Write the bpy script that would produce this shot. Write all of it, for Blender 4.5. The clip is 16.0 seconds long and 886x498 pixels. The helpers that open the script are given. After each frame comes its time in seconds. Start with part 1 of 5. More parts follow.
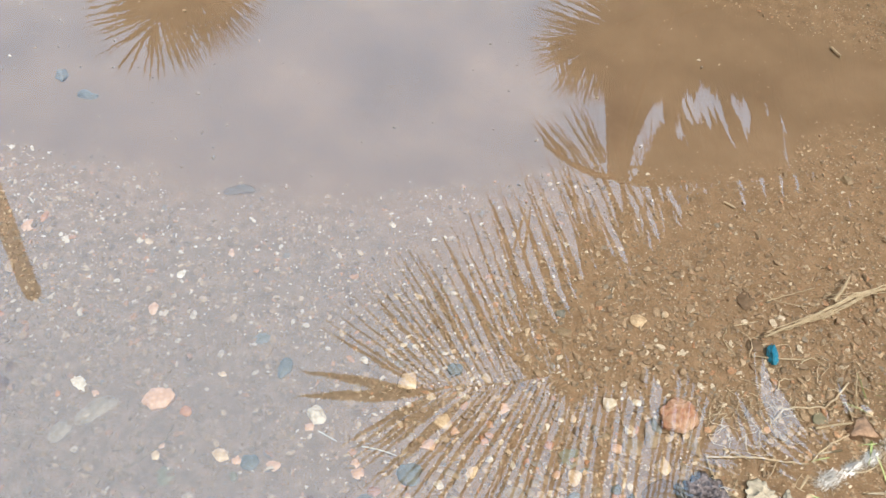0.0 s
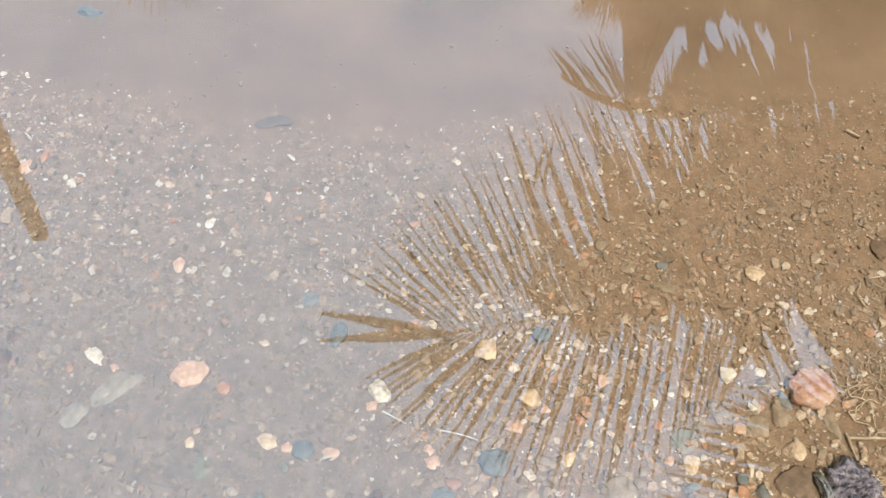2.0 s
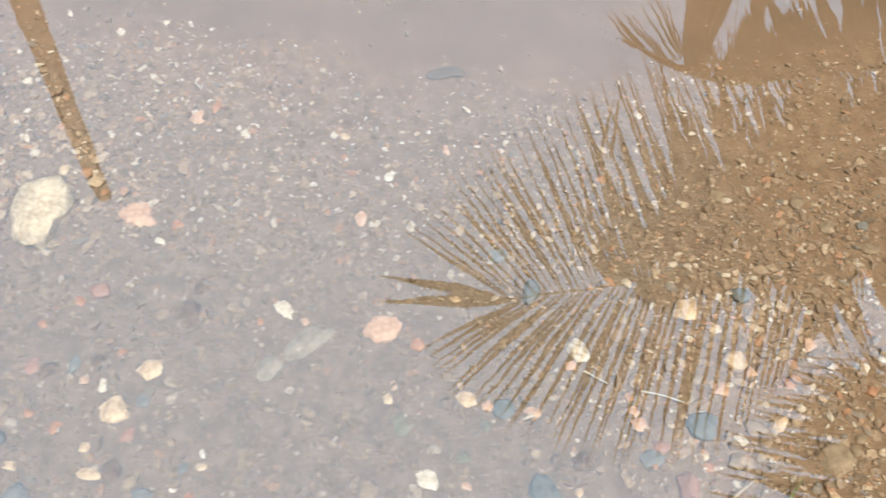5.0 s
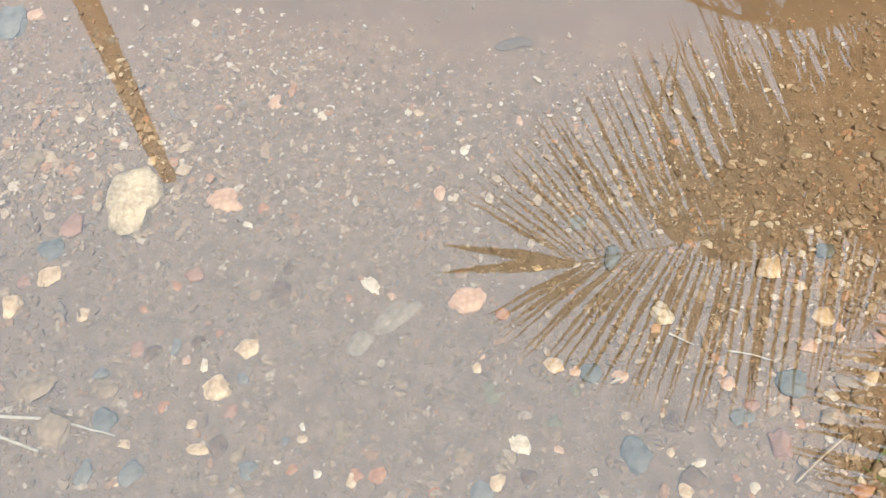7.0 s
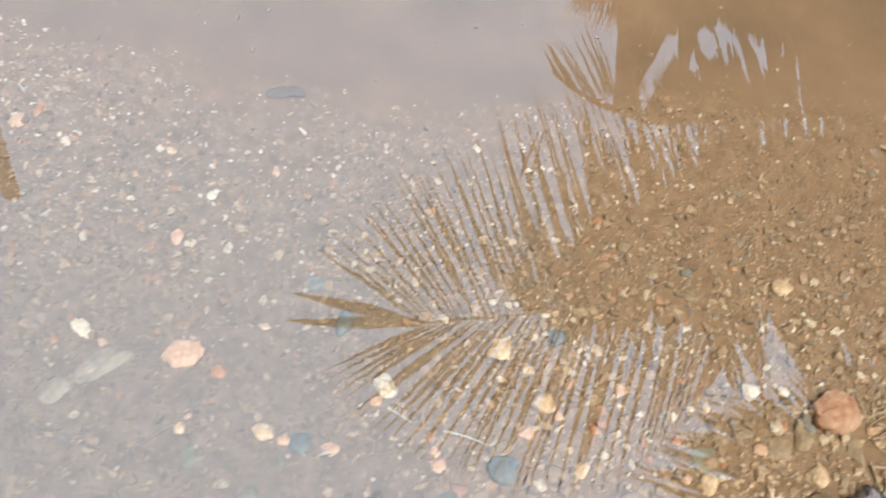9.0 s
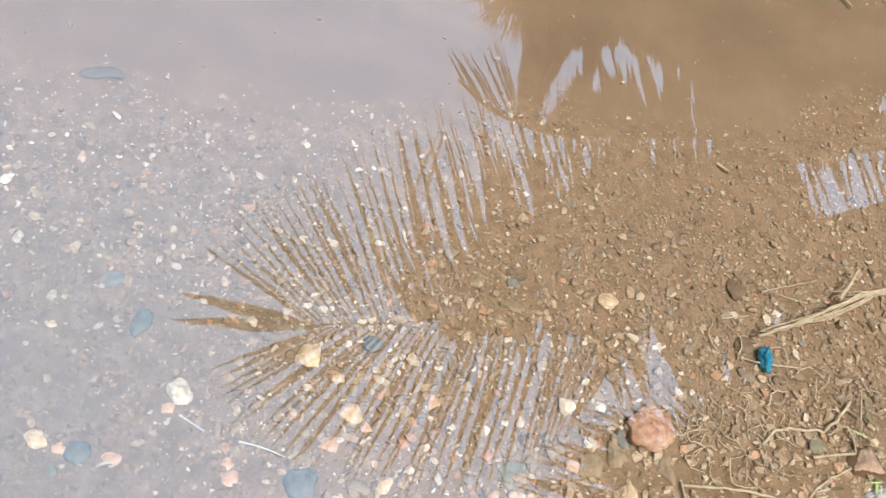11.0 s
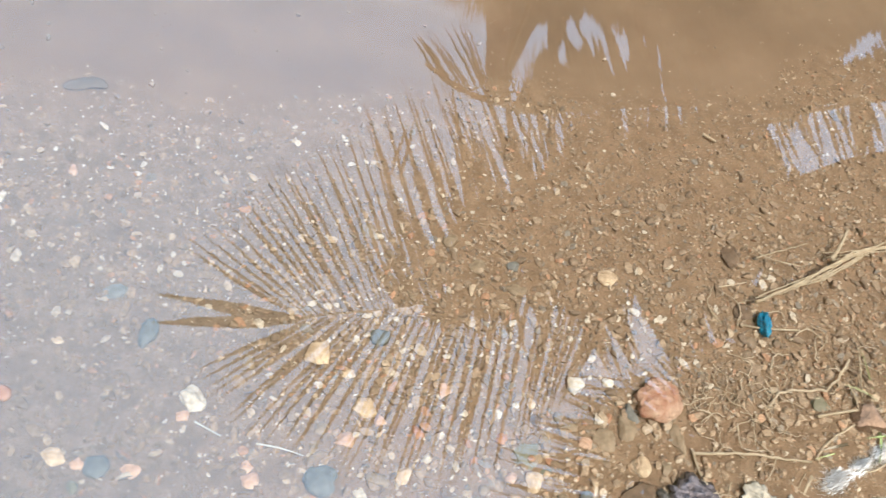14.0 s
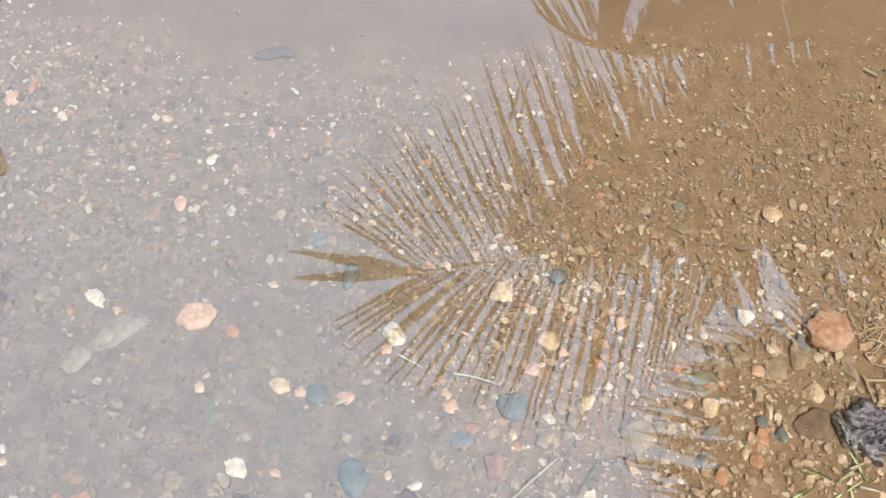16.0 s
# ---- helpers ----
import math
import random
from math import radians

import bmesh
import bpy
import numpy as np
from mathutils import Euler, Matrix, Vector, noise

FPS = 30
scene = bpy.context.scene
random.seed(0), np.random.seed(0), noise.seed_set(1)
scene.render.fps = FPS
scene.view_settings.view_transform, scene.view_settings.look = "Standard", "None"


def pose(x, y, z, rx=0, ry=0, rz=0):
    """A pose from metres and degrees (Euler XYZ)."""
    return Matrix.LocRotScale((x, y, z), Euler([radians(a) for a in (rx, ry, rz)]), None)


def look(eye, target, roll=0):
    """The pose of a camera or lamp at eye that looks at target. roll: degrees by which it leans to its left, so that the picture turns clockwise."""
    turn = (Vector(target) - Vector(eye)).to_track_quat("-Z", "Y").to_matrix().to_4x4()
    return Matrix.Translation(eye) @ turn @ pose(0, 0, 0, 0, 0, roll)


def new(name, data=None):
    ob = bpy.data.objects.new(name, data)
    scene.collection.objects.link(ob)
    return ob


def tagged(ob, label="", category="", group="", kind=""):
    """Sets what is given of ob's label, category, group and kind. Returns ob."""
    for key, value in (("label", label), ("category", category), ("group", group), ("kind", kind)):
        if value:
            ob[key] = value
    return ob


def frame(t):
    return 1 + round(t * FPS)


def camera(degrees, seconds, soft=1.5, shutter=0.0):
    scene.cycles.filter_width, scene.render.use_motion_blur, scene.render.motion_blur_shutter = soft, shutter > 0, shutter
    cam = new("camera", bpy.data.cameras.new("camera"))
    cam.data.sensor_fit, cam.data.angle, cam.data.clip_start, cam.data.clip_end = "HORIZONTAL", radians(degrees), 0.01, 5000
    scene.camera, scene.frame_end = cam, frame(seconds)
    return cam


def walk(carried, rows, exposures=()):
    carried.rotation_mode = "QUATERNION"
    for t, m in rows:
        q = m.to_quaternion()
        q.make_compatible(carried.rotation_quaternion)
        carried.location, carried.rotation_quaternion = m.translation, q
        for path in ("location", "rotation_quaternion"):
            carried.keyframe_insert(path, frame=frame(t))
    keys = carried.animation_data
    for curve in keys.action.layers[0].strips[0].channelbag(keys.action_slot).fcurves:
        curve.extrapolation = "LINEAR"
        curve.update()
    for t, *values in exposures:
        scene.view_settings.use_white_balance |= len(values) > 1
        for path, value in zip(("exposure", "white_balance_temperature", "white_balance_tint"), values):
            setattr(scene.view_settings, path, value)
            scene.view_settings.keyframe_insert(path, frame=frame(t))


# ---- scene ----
cam = camera(54.0, 16.0, soft=1.4, shutter=0.3)
PATH = [
    (0, (0.033, -0.092, 1.214), (0.082, 1.058, -0.422), 3.9),
    (0.5, (0.004, -0.077, 1.174), (0.051, 1.050, -0.477), 3.7),
    (1, (-0.008, -0.031, 1.121), (0.041, 1.058, -0.556), 3.8),
    (1.5, (-0.049, 0.002, 1.060), (-0.011, 1.060, -0.638), 3.2),
    (2, (-0.063, 0.050, 1.025), (-0.024, 1.073, -0.693), 3.1),
    (2.5, (-0.067, 0.085, 0.995), (-0.044, 1.083, -0.738), 1.9),
    (3, (-0.045, 0.099, 0.980), (-0.016, 1.075, -0.766), 2.0),
    (3.5, (-0.036, 0.108, 0.972), (0.014, 1.069, -0.781), 3.1),
    (4, (-0.075, 0.099, 0.971), (-0.009, 1.061, -0.781), 4.0),
    (4.5, (-0.170, 0.064, 0.968), (-0.104, 1.028, -0.783), 4.3),
    (5, (-0.265, 0.051, 0.982), (-0.310, 1.006, -0.775), -0.4),
    (5.2, (-0.295, 0.054, 0.995), (-0.356, 0.990, -0.772), -1.2),
    (7.3, (-0.292, 0.045, 1.005), (-0.475, 0.928, -0.780), -11.3),
    (7.5, (-0.274, 0.046, 0.995), (-0.454, 0.933, -0.788), -10.9),
    (8, (-0.231, 0.050, 0.974), (-0.409, 0.936, -0.810), -10.2),
    (8.5, (-0.167, 0.066, 0.965), (-0.283, 0.959, -0.821), -5.1),
    (9, (-0.117, 0.083, 0.965), (-0.016, 1.087, -0.762), 10.2),
    (9.2, (-0.092, 0.106, 0.965), (0.053, 1.125, -0.749), 13.4),
    (11.5, (0.025, 0.111, 0.928), (0.376, 1.135, -0.754), 23.9),
    (12, (0.074, 0.110, 0.927), (0.488, 1.126, -0.746), 26.5),
    (12.5, (0.115, 0.110, 0.916), (0.578, 1.124, -0.744), 28.1),
    (13, (0.068, 0.106, 0.917), (0.578, 1.102, -0.740), 30.2),
    (13.5, (-0.010, 0.120, 0.929), (0.464, 1.116, -0.739), 28.5),
    (14, (-0.032, 0.115, 0.938), (0.334, 1.104, -0.762), 21.0),
    (14.5, (-0.054, 0.107, 0.943), (0.211, 1.058, -0.796), 16.0),
    (15, (-0.098, 0.091, 0.945), (0.140, 1.021, -0.809), 14.7),
    (15.5, (-0.122, 0.076, 0.963), (0.042, 0.980, -0.813), 10.8),
    (16, (-0.125, 0.070, 0.991), (-0.005, 0.968, -0.791), 8.1),
]

# seconds, exposure in stops, white balance
TONE = [(0.0, 2.18, 6000, 10), (5.0, 2.20, 6140, 10), (7.3, 2.12, 6560, 10), (8.5, 2.15, 6570, 10), (9.0, 2.21, 6200, 10), (11.3, 2.32, 5770, 10), (13.5, 2.31, 5770, 10), (16.0, 2.18, 6080, 10)]
walk(cam, [(t, look(eye, target, roll)) for t, eye, target, roll in PATH], TONE)

# ---- sky, sun, exposure ----
world = bpy.data.worlds.new("overcast_sky")
scene.world = world
world.use_nodes = True
wn, wl = world.node_tree.nodes, world.node_tree.links
wn.clear()
sky = wn.new("ShaderNodeTexSky")
sky.sky_type, sky.sun_disc = "NISHITA", False
sky.sun_elevation, sky.sun_rotation = radians(52), radians(200)
sky.air_density, sky.dust_density = 1.0, 3.0
calm = wn.new("ShaderNodeMix")
calm.data_type = "RGBA"
calm.inputs["Factor"].default_value = 0.82
cloud = wn.new("ShaderNodeTexNoise")
cloud.inputs["Scale"].default_value, cloud.inputs["Detail"].default_value = 2.6, 3
cover = wn.new("ShaderNodeValToRGB")
cover.color_ramp.elements[0].position, cover.color_ramp.elements[0].color = 0.36, (0.590, 0.845, 1.105, 1)
cover.color_ramp.elements[1].position, cover.color_ramp.elements[1].color = 0.64, (0.625, 0.880, 1.13, 1)
scaled = wn.new("ShaderNodeVectorMath")
scaled.operation = "SCALE"
scaled.inputs["Scale"].default_value = 10
wdir = wn.new("ShaderNodeTexCoord")
wl.new(wdir.outputs["Generated"], cloud.inputs["Vector"])
wl.new(cloud.outputs[0], cover.inputs[0])
wl.new(cover.outputs[0], scaled.inputs[0])
wl.new(scaled.outputs[0], calm.inputs["B"])
wl.new(sky.outputs[0], calm.inputs["A"])
bg = wn.new("ShaderNodeBackground")
bg.inputs[1].default_value = 0.058
wl.new(calm.outputs["Result"], bg.inputs[0])
wout = wn.new("ShaderNodeOutputWorld")
wl.new(bg.outputs[0], wout.inputs[0])

sun = new("sun", bpy.data.lights.new("sun", "SUN"))
sun.data.energy, sun.data.angle, sun.data.color = 3.4, radians(35), (0.985, 0.955, 0.895)
sun.matrix_world = look((0.8, -1.6, 3.2), (0, 0, 0))


# ---- materials ----
def material(name, rough=0.8, spec=0.3):
    m = bpy.data.materials.new(name)
    m.use_nodes = True
    n = m.node_tree.nodes
    n["Principled BSDF"].inputs["Roughness"].default_value = rough
    n["Principled BSDF"].inputs["Specular IOR Level"].default_value = spec
    return m, n, m.node_tree.links, n["Principled BSDF"]


def ramp(n, stops):
    r = n.new("ShaderNodeValToRGB")
    while len(r.color_ramp.elements) < len(stops):
        r.color_ramp.elements.new(0.5)
    for e, (p, c) in zip(r.color_ramp.elements, stops):
        e.position, e.color = p, (*c, 1)
    return r


def noise_tex(n, l, scale, detail=4, rough=0.55, coords="Object"):
    tc = n.new("ShaderNodeTexCoord")
    t = n.new("ShaderNodeTexNoise")
    t.inputs["Scale"].default_value, t.inputs["Detail"].default_value, t.inputs["Roughness"].default_value = scale, detail, rough
    l.new(tc.outputs[coords], t.inputs["Vector"])
    return t


def mixed(n, l, fac, a, b, mode="MIX"):
    x = n.new("ShaderNodeMix")
    x.data_type, x.blend_type = "RGBA", mode
    for key, v in (("Factor", fac), ("A", a), ("B", b)):
        if isinstance(v, bpy.types.NodeSocket):
            l.new(v, x.inputs[key])
        elif isinstance(v, tuple):
            x.inputs[key].default_value = (*v, 1)
        else:
            x.inputs[key].default_value = v
    return x.outputs["Result"]


def bumped(n, l, height, bsdf, strength, distance):
    b = n.new("ShaderNodeBump")
    b.inputs["Strength"].default_value, b.inputs["Distance"].default_value = strength, distance
    l.new(height, b.inputs["Height"])
    l.new(b.outputs[0], bsdf.inputs["Normal"])


def two_tone(name, a, b, scale=60, rough=0.8, bump=0.3, depth=0.002, spec=0.3, shift=0.0):
    """A surface whose colour wanders between a and b at two scales, with fine relief."""
    m, n, l, s = material(name, rough, spec)
    big, fine = noise_tex(n, l, scale * 0.22, 3), noise_tex(n, l, scale, 6, 0.65)
    both = n.new("ShaderNodeMath")
    both.operation = "ADD"
    l.new(big.outputs[0], both.inputs[0])
    l.new(fine.outputs[0], both.inputs[1])
    half = n.new("ShaderNodeMath")
    half.operation = "MULTIPLY_ADD"
    half.inputs[1].default_value, half.inputs[2].default_value = 0.5, shift
    l.new(both.outputs[0], half.inputs[0])
    r = ramp(n, [(0.36, a), (0.64, b)])
    l.new(half.outputs[0], r.inputs[0])
    l.new(r.outputs[0], s.inputs["Base Color"])
    bumped(n, l, fine.outputs[0], s, bump, depth)
    return m


def bed_material():
    """Wet brown mud with grit; beyond the gravel it turns into smooth pale silt."""
    m, n, l, s = material("wet_mud", 0.85, 0.15)
    grit, blot, wide = noise_tex(n, l, 420, 4, 0.7), noise_tex(n, l, 38, 5), noise_tex(n, l, 4.5, 4)
    mud = ramp(n, [(0.28, (0.165, 0.102, 0.057)), (0.5, (0.284, 0.178, 0.099)), (0.74, (0.430, 0.280, 0.164))])
    mix1 = n.new("ShaderNodeMath")
    mix1.operation = "MULTIPLY_ADD"
    mix1.inputs[1].default_value = 0.5
    l.new(grit.outputs[0], mix1.inputs[0])
    halfblot = n.new("ShaderNodeMath")
    halfblot.operation = "MULTIPLY"
    halfblot.inputs[1].default_value = 0.5
    l.new(blot.outputs[0], halfblot.inputs[0])
    l.new(halfblot.outputs[0], mix1.inputs[2])
    l.new(mix1.outputs[0], mud.inputs[0])
    silt = ramp(n, [(0.3, (0.160, 0.100, 0.056)), (0.52, (0.200, 0.126, 0.071)), (0.72, (0.240, 0.154, 0.089))])
    l.new(wide.outputs[0], silt.inputs[0])
    tag = n.new("ShaderNodeAttribute")
    tag.attribute_name = "silt"
    clay = n.new("ShaderNodeAttribute")
    clay.attribute_name = "grey_clay"
    greyed = mixed(n, l, clay.outputs["Fac"], mud.outputs[0], mixed(n, l, 1.0, mud.outputs[0], (0.86, 0.96, 1.11), "MULTIPLY"))
    col = mixed(n, l, tag.outputs["Fac"], greyed, silt.outputs[0])
    l.new(col, s.inputs["Base Color"])
    calm = n.new("ShaderNodeMath")
    calm.operation = "MULTIPLY_ADD"
    calm.inputs[1].default_value, calm.inputs[2].default_value = -0.9, 1.0
    l.new(tag.outputs["Fac"], calm.inputs[0])
    h = n.new("ShaderNodeMath")
    h.operation = "MULTIPLY"
    l.new(mix1.outputs[0], h.inputs[0])
    l.new(calm.outputs[0], h.inputs[1])
    bumped(n, l, h.outputs[0], s, 0.8, 0.010)
    return m


def water_material():
    m, n, l, s = material("puddle_water", 0.0)
    n.remove(s)
    clear, mirror, mix = n.new("ShaderNodeBsdfTransparent"), n.new("ShaderNodeBsdfGlossy"), n.new("ShaderNodeMixShader")
    clear.inputs[0].default_value = (0.97, 0.96, 0.93, 1)
    mirror.inputs["Roughness"].default_value = 0.004
    fres = n.new("ShaderNodeFresnel")
    fres.inputs["IOR"].default_value = 2.05
    ripple, swell = noise_tex(n, l, 26, 2), noise_tex(n, l, 5, 1)
    add = n.new("ShaderNodeMath")
    add.operation = "MULTIPLY_ADD"
    add.inputs[1].default_value = 0.085
    l.new(ripple.outputs[0], add.inputs[0])
    l.new(swell.outputs[0], add.inputs[2])
    b = n.new("ShaderNodeBump")
    b.inputs["Strength"].default_value, b.inputs["Distance"].default_value = 0.22, 0.0016
    l.new(add.outputs[0], b.inputs["Height"])
    l.new(b.outputs[0], mirror.inputs["Normal"])
    l.new(fres.outputs[0], mix.inputs[0])
    l.new(clear.outputs[0], mix.inputs[1])
    l.new(mirror.outputs[0], mix.inputs[2])
    l.new(mix.outputs[0], n["Material Output"].inputs[0])
    return m


def pebble_material(name, source, coat=0.0, film=(0.285, 0.166, 0.086)):
    """River gravel: each piece takes its own colour, from cream and orange to grey and brown; coat is the mud that covers it."""
    m, n, l, s = material(name, 0.75, 0.25)
    info = n.new("ShaderNodeNewGeometry" if source == "Random Per Island" else "ShaderNodeObjectInfo")
    r = ramp(n, [(0.0, (0.190, 0.135, 0.087)), (0.14, (0.270, 0.192, 0.122)), (0.36, (0.35, 0.248, 0.158)), (0.58, (0.43, 0.308, 0.196)),
                 (0.75, (0.49, 0.265, 0.148)), (0.81, (0.25, 0.222, 0.18)), (0.865, (0.585, 0.45, 0.30)), (0.94, (0.72, 0.615, 0.465))])
    r.color_ramp.interpolation = "CONSTANT"
    l.new(info.outputs[source], r.inputs[0])
    muddy = mixed(n, l, coat, r.outputs[0], film)
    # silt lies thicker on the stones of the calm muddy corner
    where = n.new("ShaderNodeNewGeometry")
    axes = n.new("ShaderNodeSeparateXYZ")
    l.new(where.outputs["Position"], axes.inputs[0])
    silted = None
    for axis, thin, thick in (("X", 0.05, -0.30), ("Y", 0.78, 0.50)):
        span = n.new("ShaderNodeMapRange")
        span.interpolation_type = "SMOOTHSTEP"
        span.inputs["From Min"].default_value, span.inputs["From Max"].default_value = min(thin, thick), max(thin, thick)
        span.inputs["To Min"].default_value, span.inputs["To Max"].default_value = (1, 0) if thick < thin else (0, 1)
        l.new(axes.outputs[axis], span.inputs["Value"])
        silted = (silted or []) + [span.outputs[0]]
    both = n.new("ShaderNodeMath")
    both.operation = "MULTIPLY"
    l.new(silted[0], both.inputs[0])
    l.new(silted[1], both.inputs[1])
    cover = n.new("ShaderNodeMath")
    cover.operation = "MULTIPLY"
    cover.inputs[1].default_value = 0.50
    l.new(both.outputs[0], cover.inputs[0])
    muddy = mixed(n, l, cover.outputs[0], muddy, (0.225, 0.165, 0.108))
    f = noise_tex(n, l, 230, 5, 0.65)
    shade = ramp(n, [(0.3, (0.62, 0.60, 0.57)), (0.68, (1.12, 1.10, 1.06))])
    l.new(f.outputs[0], shade.inputs[0])
    l.new(mixed(n, l, 1.0, muddy, shade.outputs[0], "MULTIPLY"), s.inputs["Base Color"])
    bumped(n, l, f.outputs[0], s, 0.5, 0.002)
    return m


MUD, WATER = bed_material(), water_material()
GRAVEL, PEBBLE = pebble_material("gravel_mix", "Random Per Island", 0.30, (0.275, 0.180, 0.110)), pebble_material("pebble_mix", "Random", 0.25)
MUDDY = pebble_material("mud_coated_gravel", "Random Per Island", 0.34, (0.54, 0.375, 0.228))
STONES = {
    "cream": two_tone("cream_stone", (0.36, 0.235, 0.128), (0.68, 0.505, 0.315), 120, 0.8, 0.6, 0.004),
    "white": two_tone("white_stone", (0.42, 0.325, 0.215), (0.72, 0.62, 0.47), 150, 0.8, 0.6, 0.004),
    "pink": two_tone("pink_stone", (0.39, 0.220, 0.125), (0.62, 0.41, 0.265), 150, 0.8, 0.6, 0.004),
    "orange": two_tone("orange_stone", (0.29, 0.13, 0.062), (0.47, 0.255, 0.140), 130),
    "salmon": two_tone("salmon_stone", (0.38, 0.165, 0.090), (0.66, 0.440, 0.285), 95, 0.85, 1.0, 0.010),
    "pitted": two_tone("pitted_stone", (0.25, 0.175, 0.095), (0.62, 0.495, 0.325), 170, 0.9, 0.9, 0.004, shift=0.03),
    "clay": two_tone("clay_stone", (0.085, 0.046, 0.023), (0.160, 0.090, 0.046), 120, 0.9, 0.9, 0.006),
    "red": two_tone("red_stone", (0.25, 0.130, 0.080), (0.36, 0.210, 0.140), 150),
    "tan": two_tone("tan_stone", (0.18, 0.122, 0.068), (0.34, 0.245, 0.150), 120),
    "brown": two_tone("brown_stone", (0.11, 0.068, 0.038), (0.215, 0.138, 0.082), 120),
    "grey": two_tone("grey_stone", (0.135, 0.122, 0.098), (0.235, 0.215, 0.175), 110),
    "green": two_tone("algae_stone", (0.150, 0.128, 0.074), (0.24, 0.205, 0.135), 130),
    "blue": two_tone("slate_stone", (0.100, 0.094, 0.076), (0.185, 0.172, 0.140), 130),
}
BARK = two_tone("palm_bark", (0.09, 0.07, 0.05), (0.22, 0.18, 0.14), 9, 0.9, 0.8, 0.02)
LEAF = two_tone("palm_leaf", (0.090, 0.105, 0.060), (0.180, 0.195, 0.115), 6, 0.55, 0.2, 0.002)
DRYLEAF = two_tone("dry_palm_leaf", (0.14, 0.095, 0.045), (0.26, 0.19, 0.10), 8, 0.8, 0.2, 0.002)
RIB = two_tone("leaf_stalk", (0.10, 0.10, 0.04), (0.18, 0.16, 0.07), 10, 0.6, 0.2, 0.002)
STRAW = two_tone("dry_straw", (0.29, 0.213, 0.126), (0.54, 0.425, 0.275), 80, 0.8, 0.4, 0.001)
ROOT = two_tone("fine_root", (0.33, 0.243, 0.146), (0.60, 0.475, 0.315), 90, 0.85, 0.3, 0.001)
DRYGRASS = two_tone("dry_grass", (0.084, 0.058, 0.031), (0.168, 0.126, 0.074), 80, 0.8, 0.4, 0.001)
FRAYED = two_tone("frayed_cloth", (0.105, 0.088, 0.066), (0.180, 0.157, 0.126), 160, 0.95, 0.6, 0.002)
SILTROOT = two_tone("silted_root", (0.150, 0.106, 0.060), (0.29, 0.218, 0.132), 90, 0.85, 0.3, 0.001)
GRASS = two_tone("grass_blade", (0.115, 0.125, 0.034), (0.22, 0.225, 0.080), 40, 0.6, 0.2, 0.001)
PLASTIC = two_tone("blue_plastic", (0.004, 0.125, 0.215), (0.014, 0.22, 0.33), 60, 0.35, 0.2, 0.001, 0.5)
FOAM = two_tone("dirty_white_fibre", (0.38, 0.318, 0.250), (0.58, 0.510, 0.425), 160, 0.95, 0.6, 0.002)
PALE = two_tone("bleached_straw", (0.34, 0.29, 0.21), (0.58, 0.52, 0.41), 80, 0.8, 0.4, 0.001)
HUSK = two_tone("dry_husk", (0.115, 0.085, 0.050), (0.225, 0.175, 0.112), 60, 0.8, 0.6, 0.003)
CLOTH = two_tone("purple_rag", (0.036, 0.025, 0.021), (0.170, 0.132, 0.118), 200, 0.9, 1.0, 0.006)


# ---- builders ----
def part(name, mesh, mat, parent=None, label="", sharp=0):
    """Links a mesh (or bmesh) as one object, under parent if one is given."""
    if isinstance(mesh, bmesh.types.BMesh):
        me = bpy.data.meshes.new(name)
        mesh.to_mesh(me)
        mesh.free()
        mesh = me
    if sharp:
        mesh.set_sharp_from_angle(angle=radians(sharp))
    if mat and not mesh.materials:
        mesh.materials.append(mat)
    ob = new(name, mesh)
    if parent:
        ob.parent = parent
    if label:
        tagged(ob, label)
    return ob


def smooth_step(x, a, b):
    t = np.clip((x - a) / (b - a), 0, 1)
    return t * t * (3 - 2 * t)


def waves(x, y):
    """A gentle, uneven wander between about -1 and 1."""
    return (np.sin(3.1 * x + 1.7 * y + 0.6) + np.sin(-2.3 * x + 4.1 * y + 2.1) + np.sin(6.7 * x + 5.3 * y) * 0.6 + np.sin(9.1 * x - 8.3 * y + 1.2) * 0.4) / 3


def silt_edge(x):
    """How far out the gravel reaches, for each x, before the smooth silt begins."""
    near = 0.845 + 0.10 * smooth_step(-x, 0.35, 0.85) + 0.09 * smooth_step(x, 0.0, 0.5) + 0.12 * smooth_step(x, 0.6, 0.95)
    return near + 0.018 * np.sin(9 * x) + 0.012 * np.sin(23 * x + 1)


def silt_amount(x, y):
    e = silt_edge(x)
    pool = smooth_step(y, e - 0.02, e + 0.10)
    far_bank = smooth_step(y + 0.45 * (x - 0.7), 1.44, 1.56) * smooth_step(x, 0.35, 0.7)
    ring = np.hypot((x - 0.2) / 1.25, y - 2.6)
    return pool * (1 - far_bank) * smooth_step(3.6 - ring, 0.0, 0.5)


RIPPLES = [(random.Random(k).uniform(0, 2 * math.pi), random.Random(k + 99).uniform(90, 420), random.Random(k + 199).uniform(0, 6)) for k in range(26)]


def clods(x, y):
    """Small lumps and hollows of trodden mud, a few millimetres high."""
    total = np.zeros_like(x)
    for way, rate, start in RIPPLES:
        total = total + np.sin(rate * (x * math.cos(way) + y * math.sin(way)) + start) * (0.055 / rate)
    return np.maximum(total, -0.0012)


